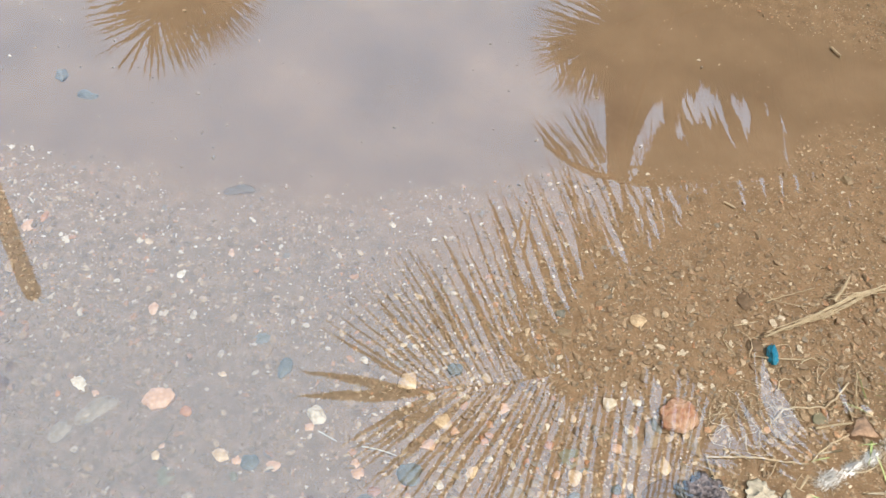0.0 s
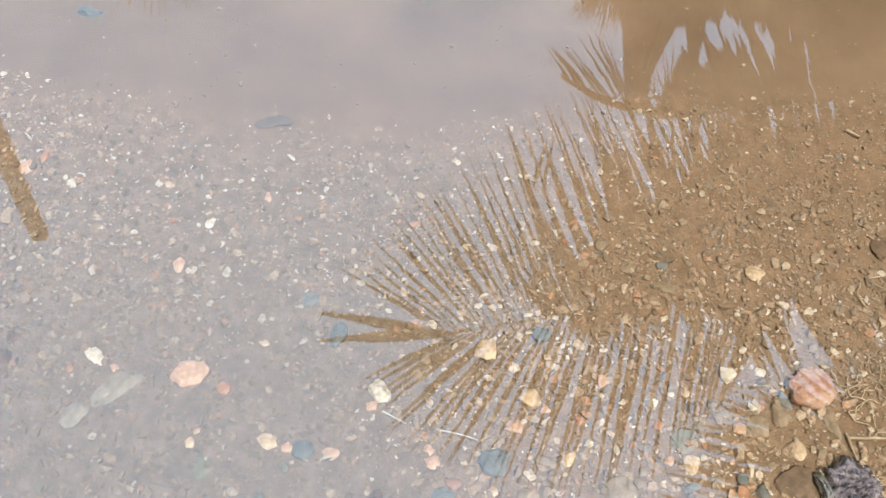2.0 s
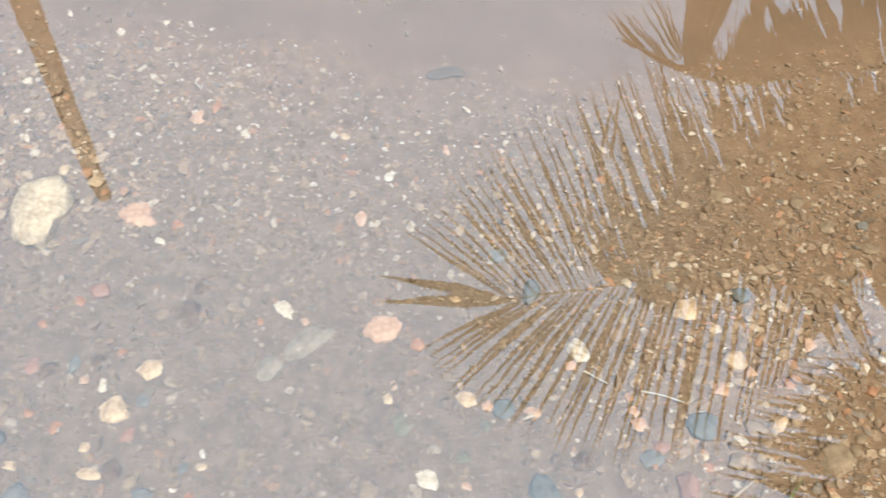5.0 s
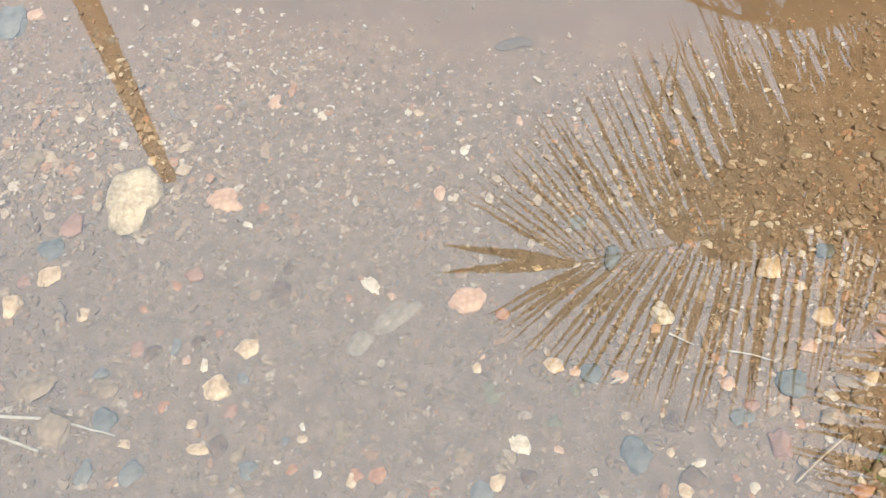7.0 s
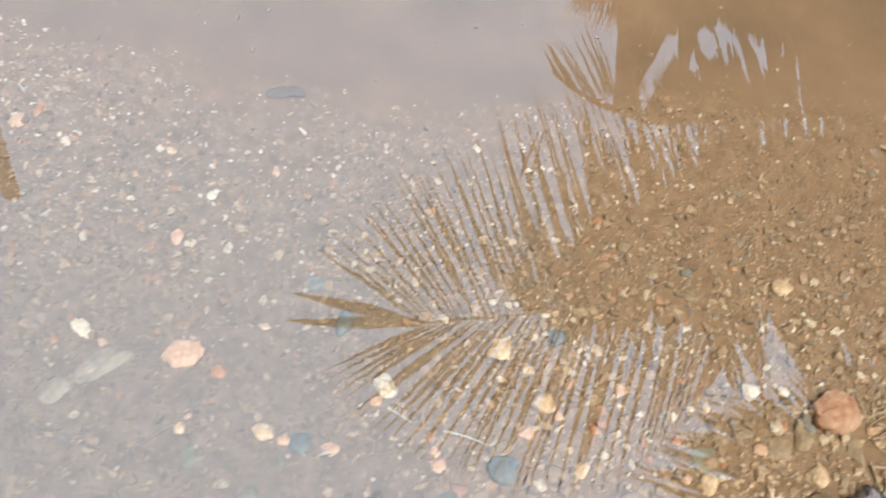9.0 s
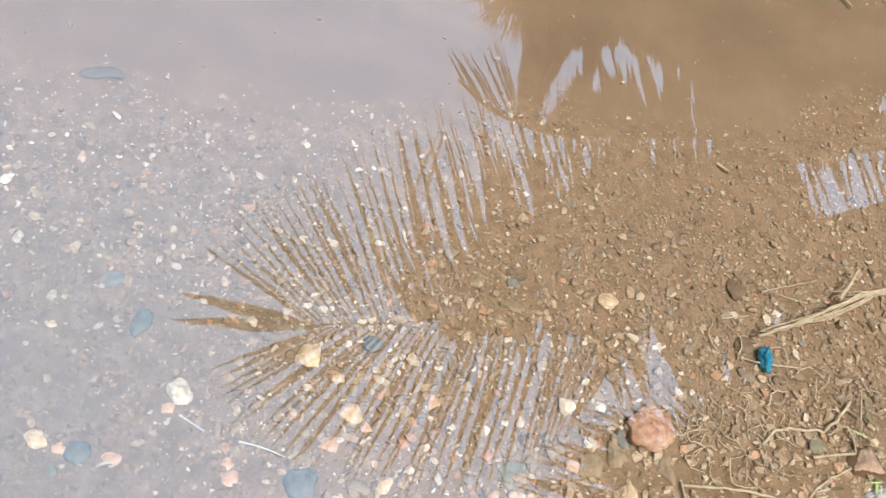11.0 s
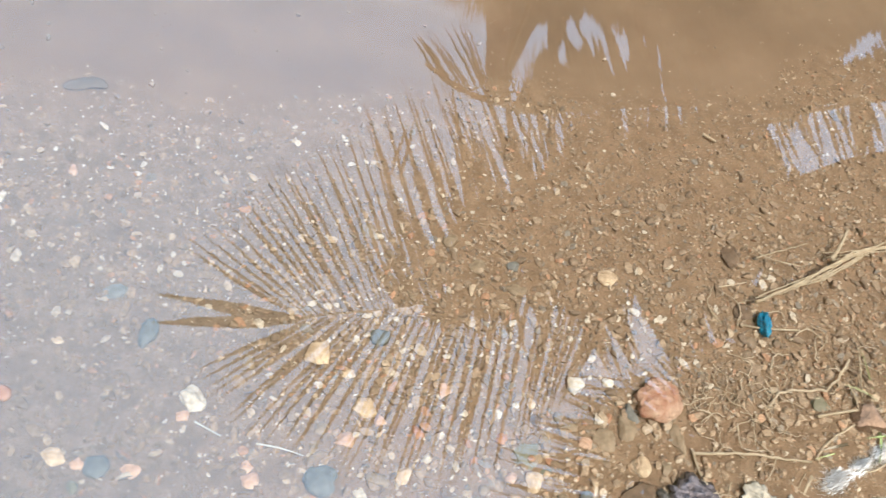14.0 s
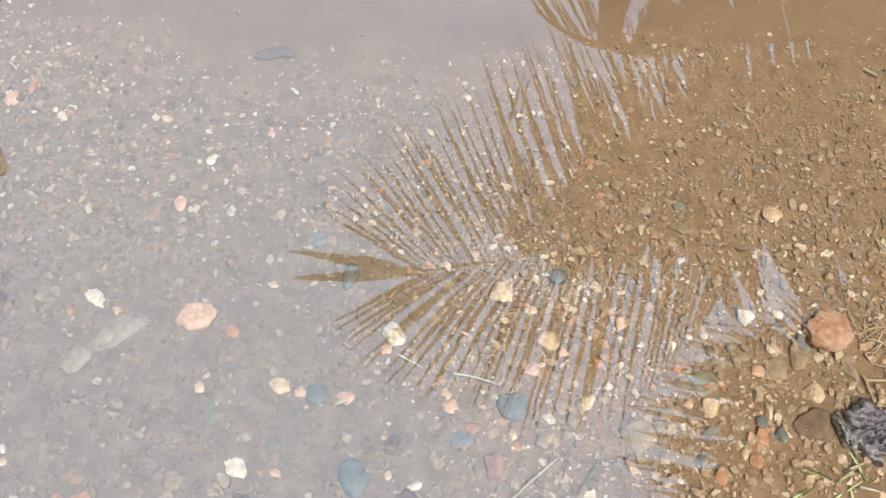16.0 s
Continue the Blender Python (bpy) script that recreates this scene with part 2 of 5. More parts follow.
def bed(x, y):
    """Height of the ground: a shallow puddle with water at z = 0, a bank at the near right, land all round."""
    z = -0.026 - 0.020 * smooth_step(y, silt_edge(x) - 0.05, silt_edge(x) + 0.35)
    shore = (0.30 + 0.46 * (x - 0.42) + 0.02 * np.sin(11 * x)) - y
    z = z + (0.024 - 0.007 * smooth_step(x, 0.62, 0.85)) * smooth_step(shore, -0.16, 0.05) + 0.003 * smooth_step(shore, 0.0, 0.5) * smooth_step(x, -0.2, 0.9)
    rough = 1 - 0.85 * silt_amount(x, y)
    z = z + 0.0035 * waves(x, y) + rough * clods(x, y)
    r = np.hypot((x - 0.2) / 1.25, (y - 2.6))
    return z + 0.20 * smooth_step(r, 3.2, 5.0) + 0.25 * smooth_step(r, 5, 30)


def height(x, y):
    return float(bed(np.array(float(x)), np.array(float(y))))


def grid_axis(a, b, step, far):
    mid = list(np.arange(a, b + step / 2, step))
    out, d = [], step
    while d < far:
        d *= 1.28
        out.append(d)
    return np.array([a - d for d in reversed(out)] + mid + [b + d for d in out])


def make_ground():
    xs, ys = grid_axis(-1.3, 1.4, 0.0065, 700), grid_axis(0.1, 1.15, 0.0065, 700)
    gx, gy = np.meshgrid(xs, ys)
    gz = bed(gx, gy)
    nx, ny = len(xs), len(ys)
    idx = np.arange(nx * ny).reshape(ny, nx)
    faces = np.stack([idx[:-1, :-1], idx[:-1, 1:], idx[1:, 1:], idx[1:, :-1]], -1).reshape(-1, 4)
    me = bpy.data.meshes.new("ground")
    me.from_pydata(np.stack([gx, gy, gz], -1).reshape(-1, 3).tolist(), [], faces.tolist())
    me.polygons.foreach_set("use_smooth", [True] * len(me.polygons))
    att = me.attributes.new("silt", "FLOAT", "POINT")
    att.data.foreach_set("value", silt_amount(gx, gy).ravel())
    att = me.attributes.new("grey_clay", "FLOAT", "POINT")
    att.data.foreach_set("value", (smooth_step(-gx + 0.15 * waves(2 * gx, 2 * gy), -0.25, 0.20) * smooth_step(1.0 - gy, 0.0, 0.30) * smooth_step(2.4 - np.hypot(gx, gy), 0.0, 0.8)).ravel())
    return tagged(part("ground", me, MUD), "brown wet mud and silt under a shallow puddle", "ground", kind="structure")


def make_water():
    bm = bmesh.new()
    n = 64
    ring = [bm.verts.new((0.2 + 6.2 * math.cos(a), 2.6 + 5.0 * math.sin(a), 0)) for a in (2 * math.pi * i / n for i in range(n))]
    bm.faces.new(ring)
    return tagged(part("water", bm, WATER), "still clear shallow puddle water reflecting a grey sky", "water", kind="structure")


def lump(seed, sx, sy, sz, sub=2, rough=0.22, blocky=0.0, cut=0.5, rim=()):
    """A worn stone: a ball pushed in and out, cut by a few flat faces."""
    rng = random.Random(seed)
    bm = bmesh.new()
    bmesh.ops.create_icosphere(bm, subdivisions=sub, radius=1)
    off = Vector((rng.uniform(-50, 50), rng.uniform(-50, 50), rng.uniform(-50, 50)))
    cuts = [(Vector((rng.gauss(0, 1), rng.gauss(0, 1), rng.gauss(0, 0.7))).normalized(), rng.uniform(cut, 0.86)) for _ in range(11)]
    for v in bm.verts:
        p = v.co.normalized()
        if blocky:
            p = p.lerp(p / max(abs(p.x), abs(p.y), abs(p.z)) * 0.8, blocky)
        for nrm, d in cuts:
            over = p.dot(nrm) - d
            if over > 0:
                p = p - nrm * over * 0.97
        p = p * (1 + rough * noise.noise(v.co * 1.3 + off) + rough * 0.5 * noise.noise(v.co * 3.7 + off) + rough * 0.3 * noise.noise(v.co * 8.1 + off))
        if rim:
            a = (math.atan2(p.y, p.x) / (2 * math.pi) % 1) * len(rim)
            i, u = int(a) % len(rim), 0.5 - 0.5 * math.cos(math.pi * (a % 1))
            p = Vector((p.x, p.y, 0)) * (rim[i] + (rim[(i + 1) % len(rim)] - rim[i]) * u) + Vector((0, 0, math.copysign(abs(p.z) ** 0.6, p.z)))
        v.co = Vector((p.x * sx, p.y * sy, p.z * sz))
    for f in bm.faces:
        f.smooth = True
    return bm


counter = [0]


def stone(x, y, w, d, colour, turn=0.0, high=0.0, sink=0.35, blocky=0.0, label="", name="stone", cat="stone", rim=()):
    """One loose stone of width w and depth d, partly sunk into the bed."""
    counter[0] += 1
    h = high or 0.55 * min(w, d)
    ob = part(name, lump(counter[0] * 7 + 3, w / 2, d / 2, h / 2, 4 if max(w, d) > 0.03 else 3, 0.17 if rim else 0.21, blocky, 0.9 if rim else 0.57, rim), STONES[colour], sharp=48)
    ob.matrix_world = pose(x, y, height(x, y) + h * (0.5 - sink), 0, 0, turn)
    return tagged(ob, label, cat, "loose stones on the puddle bed")


def tube(points, radii, sides=7):
    """A round stem through points, with a radius at each."""
    bm = bmesh.new()
    rings = []
    pts = [Vector(p) for p in points]
    for i, p in enumerate(pts):
        t = (pts[min(i + 1, len(pts) - 1)] - pts[max(i - 1, 0)]).normalized()
        side = t.cross(Vector((0.12, 0.31, 0.94))).normalized()
        up = side.cross(t)
        rings.append([bm.verts.new(p + radii[i] * (math.cos(a) * side + math.sin(a) * up)) for a in (2 * math.pi * k / sides for k in range(sides))])
    for a, b in zip(rings, rings[1:]):
        for k in range(sides):
            bm.faces.new((a[k], a[(k + 1) % sides], b[(k + 1) % sides], b[k])).smooth = True
    bm.faces.new(rings[0])
    bm.faces.new(list(reversed(rings[-1])))
    return bm


def curve_points(controls, n):
    """A smooth line through control points."""
    c = [Vector(p) for p in controls]
    c = [c[0] * 2 - c[1]] + c + [c[-1] * 2 - c[-2]]
    out, spans = [], len(c) - 3
    for i in range(n + 1):
        u = i / n * spans
        k = min(int(u), spans - 1)
        u -= k
        p0, p1, p2, p3 = c[k:k + 4]
        out.append(0.5 * (2 * p1 + (p2 - p0) * u + (2 * p0 - 5 * p1 + 4 * p2 - p3) * u * u + (3 * p1 - p0 - 3 * p2 + p3) * u ** 3))
    return out


def stem(name, controls, r0, r1, mat, label, cat, n=14, lift=0.0, wobble=0.0, seed=0, parent=None):
    """A twig, root or straw that lies along controls given as (x, y, height over the bed)."""
    rng = random.Random(seed)
    pts = curve_points([(x, y, height(x, y) + z + lift) for x, y, z in controls], n)
    pts = [p + Vector((rng.gauss(0, wobble), rng.gauss(0, wobble), abs(rng.gauss(0, wobble)) * 0.5)) for p in pts]
    for p in pts if mat is not DRYGRASS else ():  # soaked: it lies under the skin of the water, on the mud
        p.z = min(p.z, -0.0008 - r0)
    ob = part(name, tube(pts, [r0 + (r1 - r0) * i / n for i in range(n + 1)], 6), mat, parent)
    return tagged(ob, label, cat) if not parent else ob


# ---- palms ----
# the sight lines of the reflections: the eye's mirror image below the water, and the slanted axes of its view
EYE_BELOW = Vector((0.1149, 0.1100, -0.9162))
VIEW_X, VIEW_Y, VIEW_N = Vector((0.9648, -0.0101, -0.2627)), Vector((0.1248, -0.8619, 0.4916)), Vector((0.2314, 0.5071, 0.8303))


def aloft(a, b, d):
    """A place overhead: a across and b along the slanted view, d metres from the mirrored eye."""
    return EYE_BELOW + (VIEW_N + a * VIEW_X + b * VIEW_Y) * d


def leaflet_mesh(segs, root_width=0.55, strap=False):
    """Leaflets of one side of a frond, each a folded tapering blade: (root, tip, bend, width, normal). A strap is widest near its root."""
    verts, faces = [], []
    for root, tip, bend, width, nrm in segs:
        along = tip - root
        side = along.cross(nrm).normalized()
        k = len(verts)
        steps = (0.0, 0.12, 0.4, 0.7, 0.9)
        for u in steps:
            p = root + along * u + bend * (4 * u * (1 - u) * 0.25 + u * u * 0.6)
            w = width * 0.5 * (root_width + (1 - root_width) * min(u / (0.12 if root_width > 0.5 else 0.4), 1)) * (1 - max(0, u - 0.4) / 0.6) ** 0.8
            if strap:
                w = width * 0.5 * (1 - max(0, u - 0.30) / 0.70 * 0.86)
            verts += [p - side * w, p + nrm * w * 0.45, p + side * w]
        verts.append(tip + bend * 0.6)
        for i in range(len(steps) - 1):
            a = k + 3 * i
            faces += [(a, a + 1, a + 4, a + 3), (a + 1, a + 2, a + 5, a + 4)]
        a, t = k + 3 * (len(steps) - 1), len(verts) - 1
        faces += [(a, a + 1, t), (a + 1, a + 2, t)]
    me = bpy.data.meshes.new("leaflets")
    me.from_pydata([tuple(v) for v in verts], [], faces)
    return me


def frond(parent, controls, left, right, n, seed, width=0.05, mat=None, droop=0.04, gaps=0.03, straight=False, thick=1.0, pieces=False, short=0, start=0.08):
    """A feather frond: stalk along controls from base to tip; left and right are the lengths of its leaflets, which face the water."""
    rng = random.Random(seed)
    line = curve_points(controls, 40)
    stalk = part("frond", tube(line, [(0.032 * (1 - i / 40) + 0.006) * thick for i in range(41)], 6), RIB, parent)
    counts, widths = n if isinstance(n, tuple) else (n, n), width if isinstance(width, tuple) else (width, width)
    for sgn, length, n, width in ((-1, left, counts[0], widths[0]), (1, right, counts[1], widths[1])):
        if not length:
            continue
        segs = []
        for i in range(n):
            if rng.random() < gaps:
                continue
            u = min(start + (1 - start) * (i + 0.75 + 0.25 * rng.random()) / n, 1)
            k = min(int(u * 40), 39)
            p = line[k].lerp(line[k + 1], u * 40 - k)
            t = (line[min(k + 2, 40)] - line[max(k - 1, 0)]).normalized()
            facing = (EYE_BELOW - p).normalized()
            across = t.cross(facing).normalized() * sgn
            ang = radians(9 + 62 * (1 - math.exp((u - 1) / 0.13)) + 10 * (1 - u) + rng.gauss(0, 1.1))
            if straight:
                ang = radians(68 + rng.gauss(0, 2.5))
            ln = length * (0.76 + 0.24 * min(1, (1 - u) / 0.15)) * min(1, 0.5 + 2 * u) * rng.uniform(0.92, 1.06)
            if sgn == short:
                ln *= 0.34 + 0.66 * min(1, max(0, (u - 0.15) / 0.35))
            way = t * math.cos(ang) + across * math.sin(ang)
            bend = Vector((0, 0, -1)) * droop * ln * rng.uniform(0.8, 1.2) + t * 0.14 * ln * math.sin(ang) + t * rng.gauss(0, 0.008) * ln
            segs.append((p, p + way * ln, bend, width * rng.uniform(0.8, 1.15), facing))
        if pieces:
            for seg in segs:
                part("leaflet", leaflet_mesh([seg]), mat or LEAF, stalk)
        else:
            tagged(part("leaflets", leaflet_mesh(segs), mat or LEAF, stalk), kind="stuff")
    return stalk


# gaps in the tall palm's foliage where the sky shows: place across and along the slanted view, half width, half length, lean
GAPS = [
    (0.0292, -0.1683, 0.0084, 0.0221, -0.45),
    (0.0429, -0.1917, 0.0097, 0.0234, -0.42),
    (0.0546, -0.2138, 0.0078, 0.0247, -0.35),
    (0.0695, -0.2268, 0.0032, 0.0195, -0.10),
    (0.0994, -0.2229, 0.0065, 0.0201, 0.22),
    (0.0838, -0.2008, 0.0032, 0.0130, -0.25),
    (0.1124, -0.2294, 0.0052, 0.0143, 0.15),
    (0.1209, -0.2320, 0.0052, 0.0130, 0.35),
    (0.1339, -0.2060, 0.0029, 0.0208, 0.22),
    (0.1469, -0.2190, 0.0023, 0.0110, 0.35),
    (0.1540, -0.1943, 0.0023, 0.0143, 0.10),
    (0.1579, -0.2073, 0.0026, 0.0169, 0.04),
    (0.1404, -0.1787, 0.0016, 0.0078, 0.25),
    (0.1586, -0.1755, 0.0016, 0.0078, 0.10),
    (0.0949, -0.1722, 0.0016, 0.0058, 0.10),
    (0.1196, -0.2034, 0.0016, 0.0071, 0.10),
    (0.1956, -0.1878, 0.0016, 0.0104, 0.05),
    (0.1976, -0.1501, 0.0026, 0.0143, 0.10),
    (0.2106, -0.1774, 0.0013, 0.0104, 0.00),
    (0.1800, -0.2073, 0.0013, 0.0071, 0.10),
    (0.2905, -0.1423, 0.0023, 0.0123, 0.10),
    (0.4159, -0.1839, 0.0032, 0.0195, -0.85),
    (0.4302, -0.1878, 0.0026, 0.0182, -0.85),
]


def meets_gap(p):
    """Whether a place in the foliage lies in one of the gaps."""
    v = p - EYE_BELOW
    deep = v.dot(VIEW_N)
    a, b = v.dot(VIEW_X) / deep, v.dot(VIEW_Y) / deep
    for x, y, w, h, lean in GAPS:
        if ((a - x - lean * (b - y)) / (w + 0.0017)) ** 2 + ((b - y) / h) ** 2 < 1:
            return True
    return False


def curtain(parent, controls, tips, n, seed, width, gaps=0.0, jitter=0.03, pieces=False, mat=None, stalk=None, strap=False, fill=0.0, torn=False, bow=0.0, thick=1.0, root=0.55):
    """A frond seen from one side: leaflets run from the stalk along controls to a ragged edge along tips; a torn one ends its leaflets at the gaps."""
    rng = random.Random(seed)
    line, edge = curve_points(controls, 40), curve_points(tips, 40)
    if stalk is None:
        stalk = part("frond", tube(line, [(0.030 - 0.0005 * i) * thick for i in range(41)], 6), RIB, parent)
    mids = [a.lerp(b, 0.5) for a, b in zip(line, edge)]
    run = np.cumsum([0] + [(b - a).length for a, b in zip(mids, mids[1:])])
    if fill:
        width, run = fill * run[-1] / n, run / run[-1]
    segs = []
    for i in range(n):
        u = (i + rng.random() * 0.8 + 0.1) / n
        if fill:
            u = float(np.interp(u, run, np.linspace(0, 1, 41)))
        if rng.random() < gaps:
            continue
        k = min(int(u * 40), 39)
        p, q = line[k].lerp(line[k + 1], u * 40 - k), edge[k].lerp(edge[k + 1], u * 40 - k)
        ln = (q - p).length
        q = q + (q - p) * rng.gauss(0, jitter * 2) + (edge[k + 1] - edge[k]).normalized() * rng.gauss(0, jitter) * ln
        if torn:
            steps = [j / 24 for j in range(1, 25)]
            stop = next((j for j in steps if meets_gap(p.lerp(q, j))), 1.0)
            if stop < 0.1:
                continue
            q = p.lerp(q, stop)
        facing = (EYE_BELOW - p).normalized()
        bend = Vector((0, 0, -0.02 * ln)) + (edge[k + 1] - edge[k]).normalized() * bow * ln * rng.uniform(0.6, 1.4)
        segs.append((p, q, bend, width * rng.uniform(0.75, 1.2), facing))
    if pieces:
        for seg in segs:
            part("leaflet", leaflet_mesh([seg], root, strap), mat or LEAF, stalk)
    else:
        tagged(part("leaflets", leaflet_mesh(segs, root, strap), mat or LEAF, stalk), kind="stuff")
    return stalk


def palm_trunk(parent, controls, r0, r1):
    """A ringed trunk along controls from the ground up."""
    line = curve_points(controls, 60)
    radii = [(r0 + (r1 - r0) * (i / 60) ** 0.7) * (1.0 + 0.05 * (i % 2)) + 0.12 * r0 * max(0, 1 - i / 5) for i in range(61)]
    return part("trunk", tube(line, radii, 16), BARK, parent)


def palm(name, label, base):
    root = new(name)
    root.location = base
    return tagged(root, label, "palm tree", "coconut palms round the puddle")


def hold(root):
    """Keeps the parts of a thing, built in world places, where they are under its base."""
    for o in root.children:
        o.matrix_parent_inverse = Matrix.Translation(-root.location)


ground = make_ground()
make_water()

# the near palm: its long frond hangs over the puddle
near = palm("palm_tree", "coconut palm leaning over the puddle, long green fronds", (8.2, 4.0, height(8.2, 4.0)))
hub = aloft(0.5563, 0.0188, 6.64)
palm_trunk(near, [(8.2, 4.0, height(8.2, 4.0) - 0.1), (7.9, 3.95, 1.6), hub.lerp(Vector((7.6, 3.9, 2.6)), 0.4), hub], 0.24, 0.15)
main = curtain(near, [aloft(-0.2515, 0.0812, 6.38), aloft(-0.2288, 0.0786, 6.43), aloft(-0.1911, 0.0767, 6.50), aloft(-0.1553, 0.0754, 6.56), aloft(-0.1066, 0.0715, 6.64), aloft(-0.0546, 0.0663, 6.72), aloft(0.0299, 0.0552, 6.78), aloft(0.1144, 0.0429, 6.85), aloft(0.2184, 0.0312, 6.86)], [aloft(-0.3925, -0.0104, 6.35), aloft(-0.3535, -0.0487, 6.39), aloft(-0.2951, -0.0916, 6.44), aloft(-0.2366, -0.1189, 6.48), aloft(-0.1716, -0.1534, 6.53), aloft(-0.1196, -0.1761, 6.57), aloft(-0.0611, -0.2054, 6.61), aloft(0.0104, -0.2086, 6.66), aloft(0.1144, -0.1826, 6.70)], 60, 5, 0.0, 0.0, 0.014, True, root=0.3, fill=0.56, bow=0.05, thick=0.38)
curtain(near, [aloft(-0.2496, 0.0838, 6.39), aloft(-0.2236, 0.0812, 6.44), aloft(-0.1716, 0.0773, 6.54), aloft(-0.1261, 0.0747, 6.61), aloft(-0.0806, 0.0708, 6.68), aloft(-0.0286, 0.0650, 6.74), aloft(0.0234, 0.0578, 6.78), aloft(0.0819, 0.0494, 6.82), aloft(0.1534, 0.0396, 6.88)], [aloft(-0.3795, 0.1293, 6.20), aloft(-0.3763, 0.1618, 6.24), aloft(-0.3211, 0.2171, 6.28), aloft(-0.2496, 0.2658, 6.31), aloft(-0.1716, 0.2853, 6.35), aloft(-0.0936, 0.2853, 6.39), aloft(-0.0286, 0.2723, 6.42), aloft(0.0234, 0.2333, 6.46), aloft(0.0786, 0.1618, 6.50)], 45, 6, 0.0, 0.0, 0.018, True, stalk=main, root=0.3, fill=0.60, bow=-0.05)
# the two broad leaflets at its end
for root, tip, width in ((aloft(-0.2496, 0.0825, 6.38), aloft(-0.4263, 0.0747, 6.10), 0.105), (aloft(-0.2496, 0.0806, 6.38), aloft(-0.4185, 0.0403, 6.10), 0.095)):
    part("leaflet", leaflet_mesh([(root, tip, Vector((0, 0, -0.02)), width, (EYE_BELOW - root).normalized())], 0.3), LEAF, main)
# the leaf behind it fills the space along the stalk
curtain(near, [aloft(-0.0611, 0.0676, 6.80), aloft(-0.0286, 0.0630, 6.83), aloft(0.0104, 0.0578, 6.87), aloft(0.0624, 0.0513, 6.90), aloft(0.1404, 0.0396, 6.93), aloft(0.2574, 0.0266, 6.97), aloft(0.3353, 0.0188, 7.00)], [aloft(-0.1033, -0.0364, 6.90), aloft(-0.0611, -0.0773, 6.90), aloft(-0.0156, -0.0981, 6.90), aloft(0.0299, -0.1274, 6.90), aloft(0.0754, -0.1501, 6.90), aloft(0.1729, -0.1794, 6.90), aloft(0.2899, -0.1891, 6.90)], 110, 41, 0.056, 0.0, 0.13, root=0.7)
curtain(near, [aloft(-0.1261, 0.0728, 6.75), aloft(-0.1001, 0.0702, 6.78), aloft(-0.0546, 0.0669, 6.80)], [aloft(-0.1664, 0.0136, 6.85), aloft(-0.1358, -0.0266, 6.85), aloft(-0.0838, -0.0624, 6.85)], 17, 47, 0.036, 0.0, 0.10, True, root=0.6, thick=0.4)
curtain(near, [aloft(-0.0936, 0.0708, 6.85), aloft(-0.0546, 0.0676, 6.88), aloft(-0.0026, 0.0617, 6.91), aloft(0.0624, 0.0526, 6.94), aloft(0.1144, 0.0435, 6.97), aloft(0.2184, 0.0312, 7.00)], [aloft(-0.1033, 0.0936, 6.85), aloft(-0.0611, 0.1066, 6.85), aloft(0.0039, 0.1066, 6.85), aloft(0.0754, 0.1001, 6.85), aloft(0.1144, 0.0968, 6.85), aloft(0.2054, 0.1033, 6.85)], 100, 42, 0.05, 0.0, 0.12, root=0.8)
curtain(near, [aloft(0.0754, 0.0487, 6.95), aloft(0.1404, 0.0396, 6.97), aloft(0.2184, 0.0312, 6.98), aloft(0.3094, 0.0214, 7.00)], [aloft(0.0786, -0.1423, 7.10), aloft(0.1404, -0.1534, 7.10), aloft(0.2054, -0.1599, 7.10), aloft(0.2964, -0.1631, 7.10)], 60, 45, 0.10, 0.0, 0.03, root=0.9)
# a few leaflets of it cross the others
curtain(near, [aloft(-0.1274, -0.0819, 6.85), aloft(-0.1118, -0.0689, 6.85)], [aloft(-0.1033, -0.1423, 6.80), aloft(-0.0903, -0.1547, 6.80)], 2, 43, 0.024, 0.0, 0.02, True, thick=0.25)
# a drooping leaf beside it, its leaflets level
curtain(near, [aloft(0.1482, 0.2106, 5.95), aloft(0.1404, 0.2366, 5.95), aloft(0.1209, 0.2918, 5.95), aloft(0.1079, 0.3633, 5.95), aloft(0.1144, 0.4413, 5.95)], [aloft(0.1306, 0.1651, 5.90), aloft(0.0461, 0.2021, 5.90), aloft(0.0000, 0.2593, 5.90), aloft(-0.0117, 0.3308, 5.90), aloft(-0.0078, 0.4283, 5.90)], 56, 44, 0.046, 0.0, 0.10, root=0.8, thick=0.6)
curtain(near, [aloft(0.1436, 0.2171, 5.90), aloft(0.1339, 0.2431, 5.90), aloft(0.1144, 0.2918, 5.90), aloft(0.1046, 0.3633, 5.90), aloft(0.1111, 0.4413, 5.90)], [aloft(0.0949, 0.1716, 5.85), aloft(0.0169, 0.2151, 5.85), aloft(-0.0169, 0.2658, 5.85), aloft(-0.0253, 0.3308, 5.85), aloft(-0.0221, 0.4283, 5.85)], 22, 46, 0.020, 0.0, 0.08, True, thick=0.4)
frond(near, [hub, aloft(0.3808, 0.0188, 7.76), aloft(0.2184, 0.0058, 8.01), aloft(0.1079, -0.0006, 8.05), aloft(-0.0123, 0.0188, 8.00)], 0.72, 0.5, 84, 6, 0.070, gaps=0.06, short=-1)
frond(near, [hub, aloft(0.4003, 0.0383, 7.98), aloft(0.2704, 0.0188, 8.30), aloft(0.1924, -0.0039, 8.45), aloft(0.0949, -0.0104, 8.46)], 0.58, 0.6, 76, 7, 0.085, gaps=0.06, short=-1)
frond(near, [hub, aloft(0.4328, 0.0253, 8.17), aloft(0.3354, -0.0006, 8.44), aloft(0.2704, -0.0364, 8.59), aloft(0.2054, -0.0786, 8.69)], 0.45, 0.75, 76, 8, 0.085, gaps=0.08)
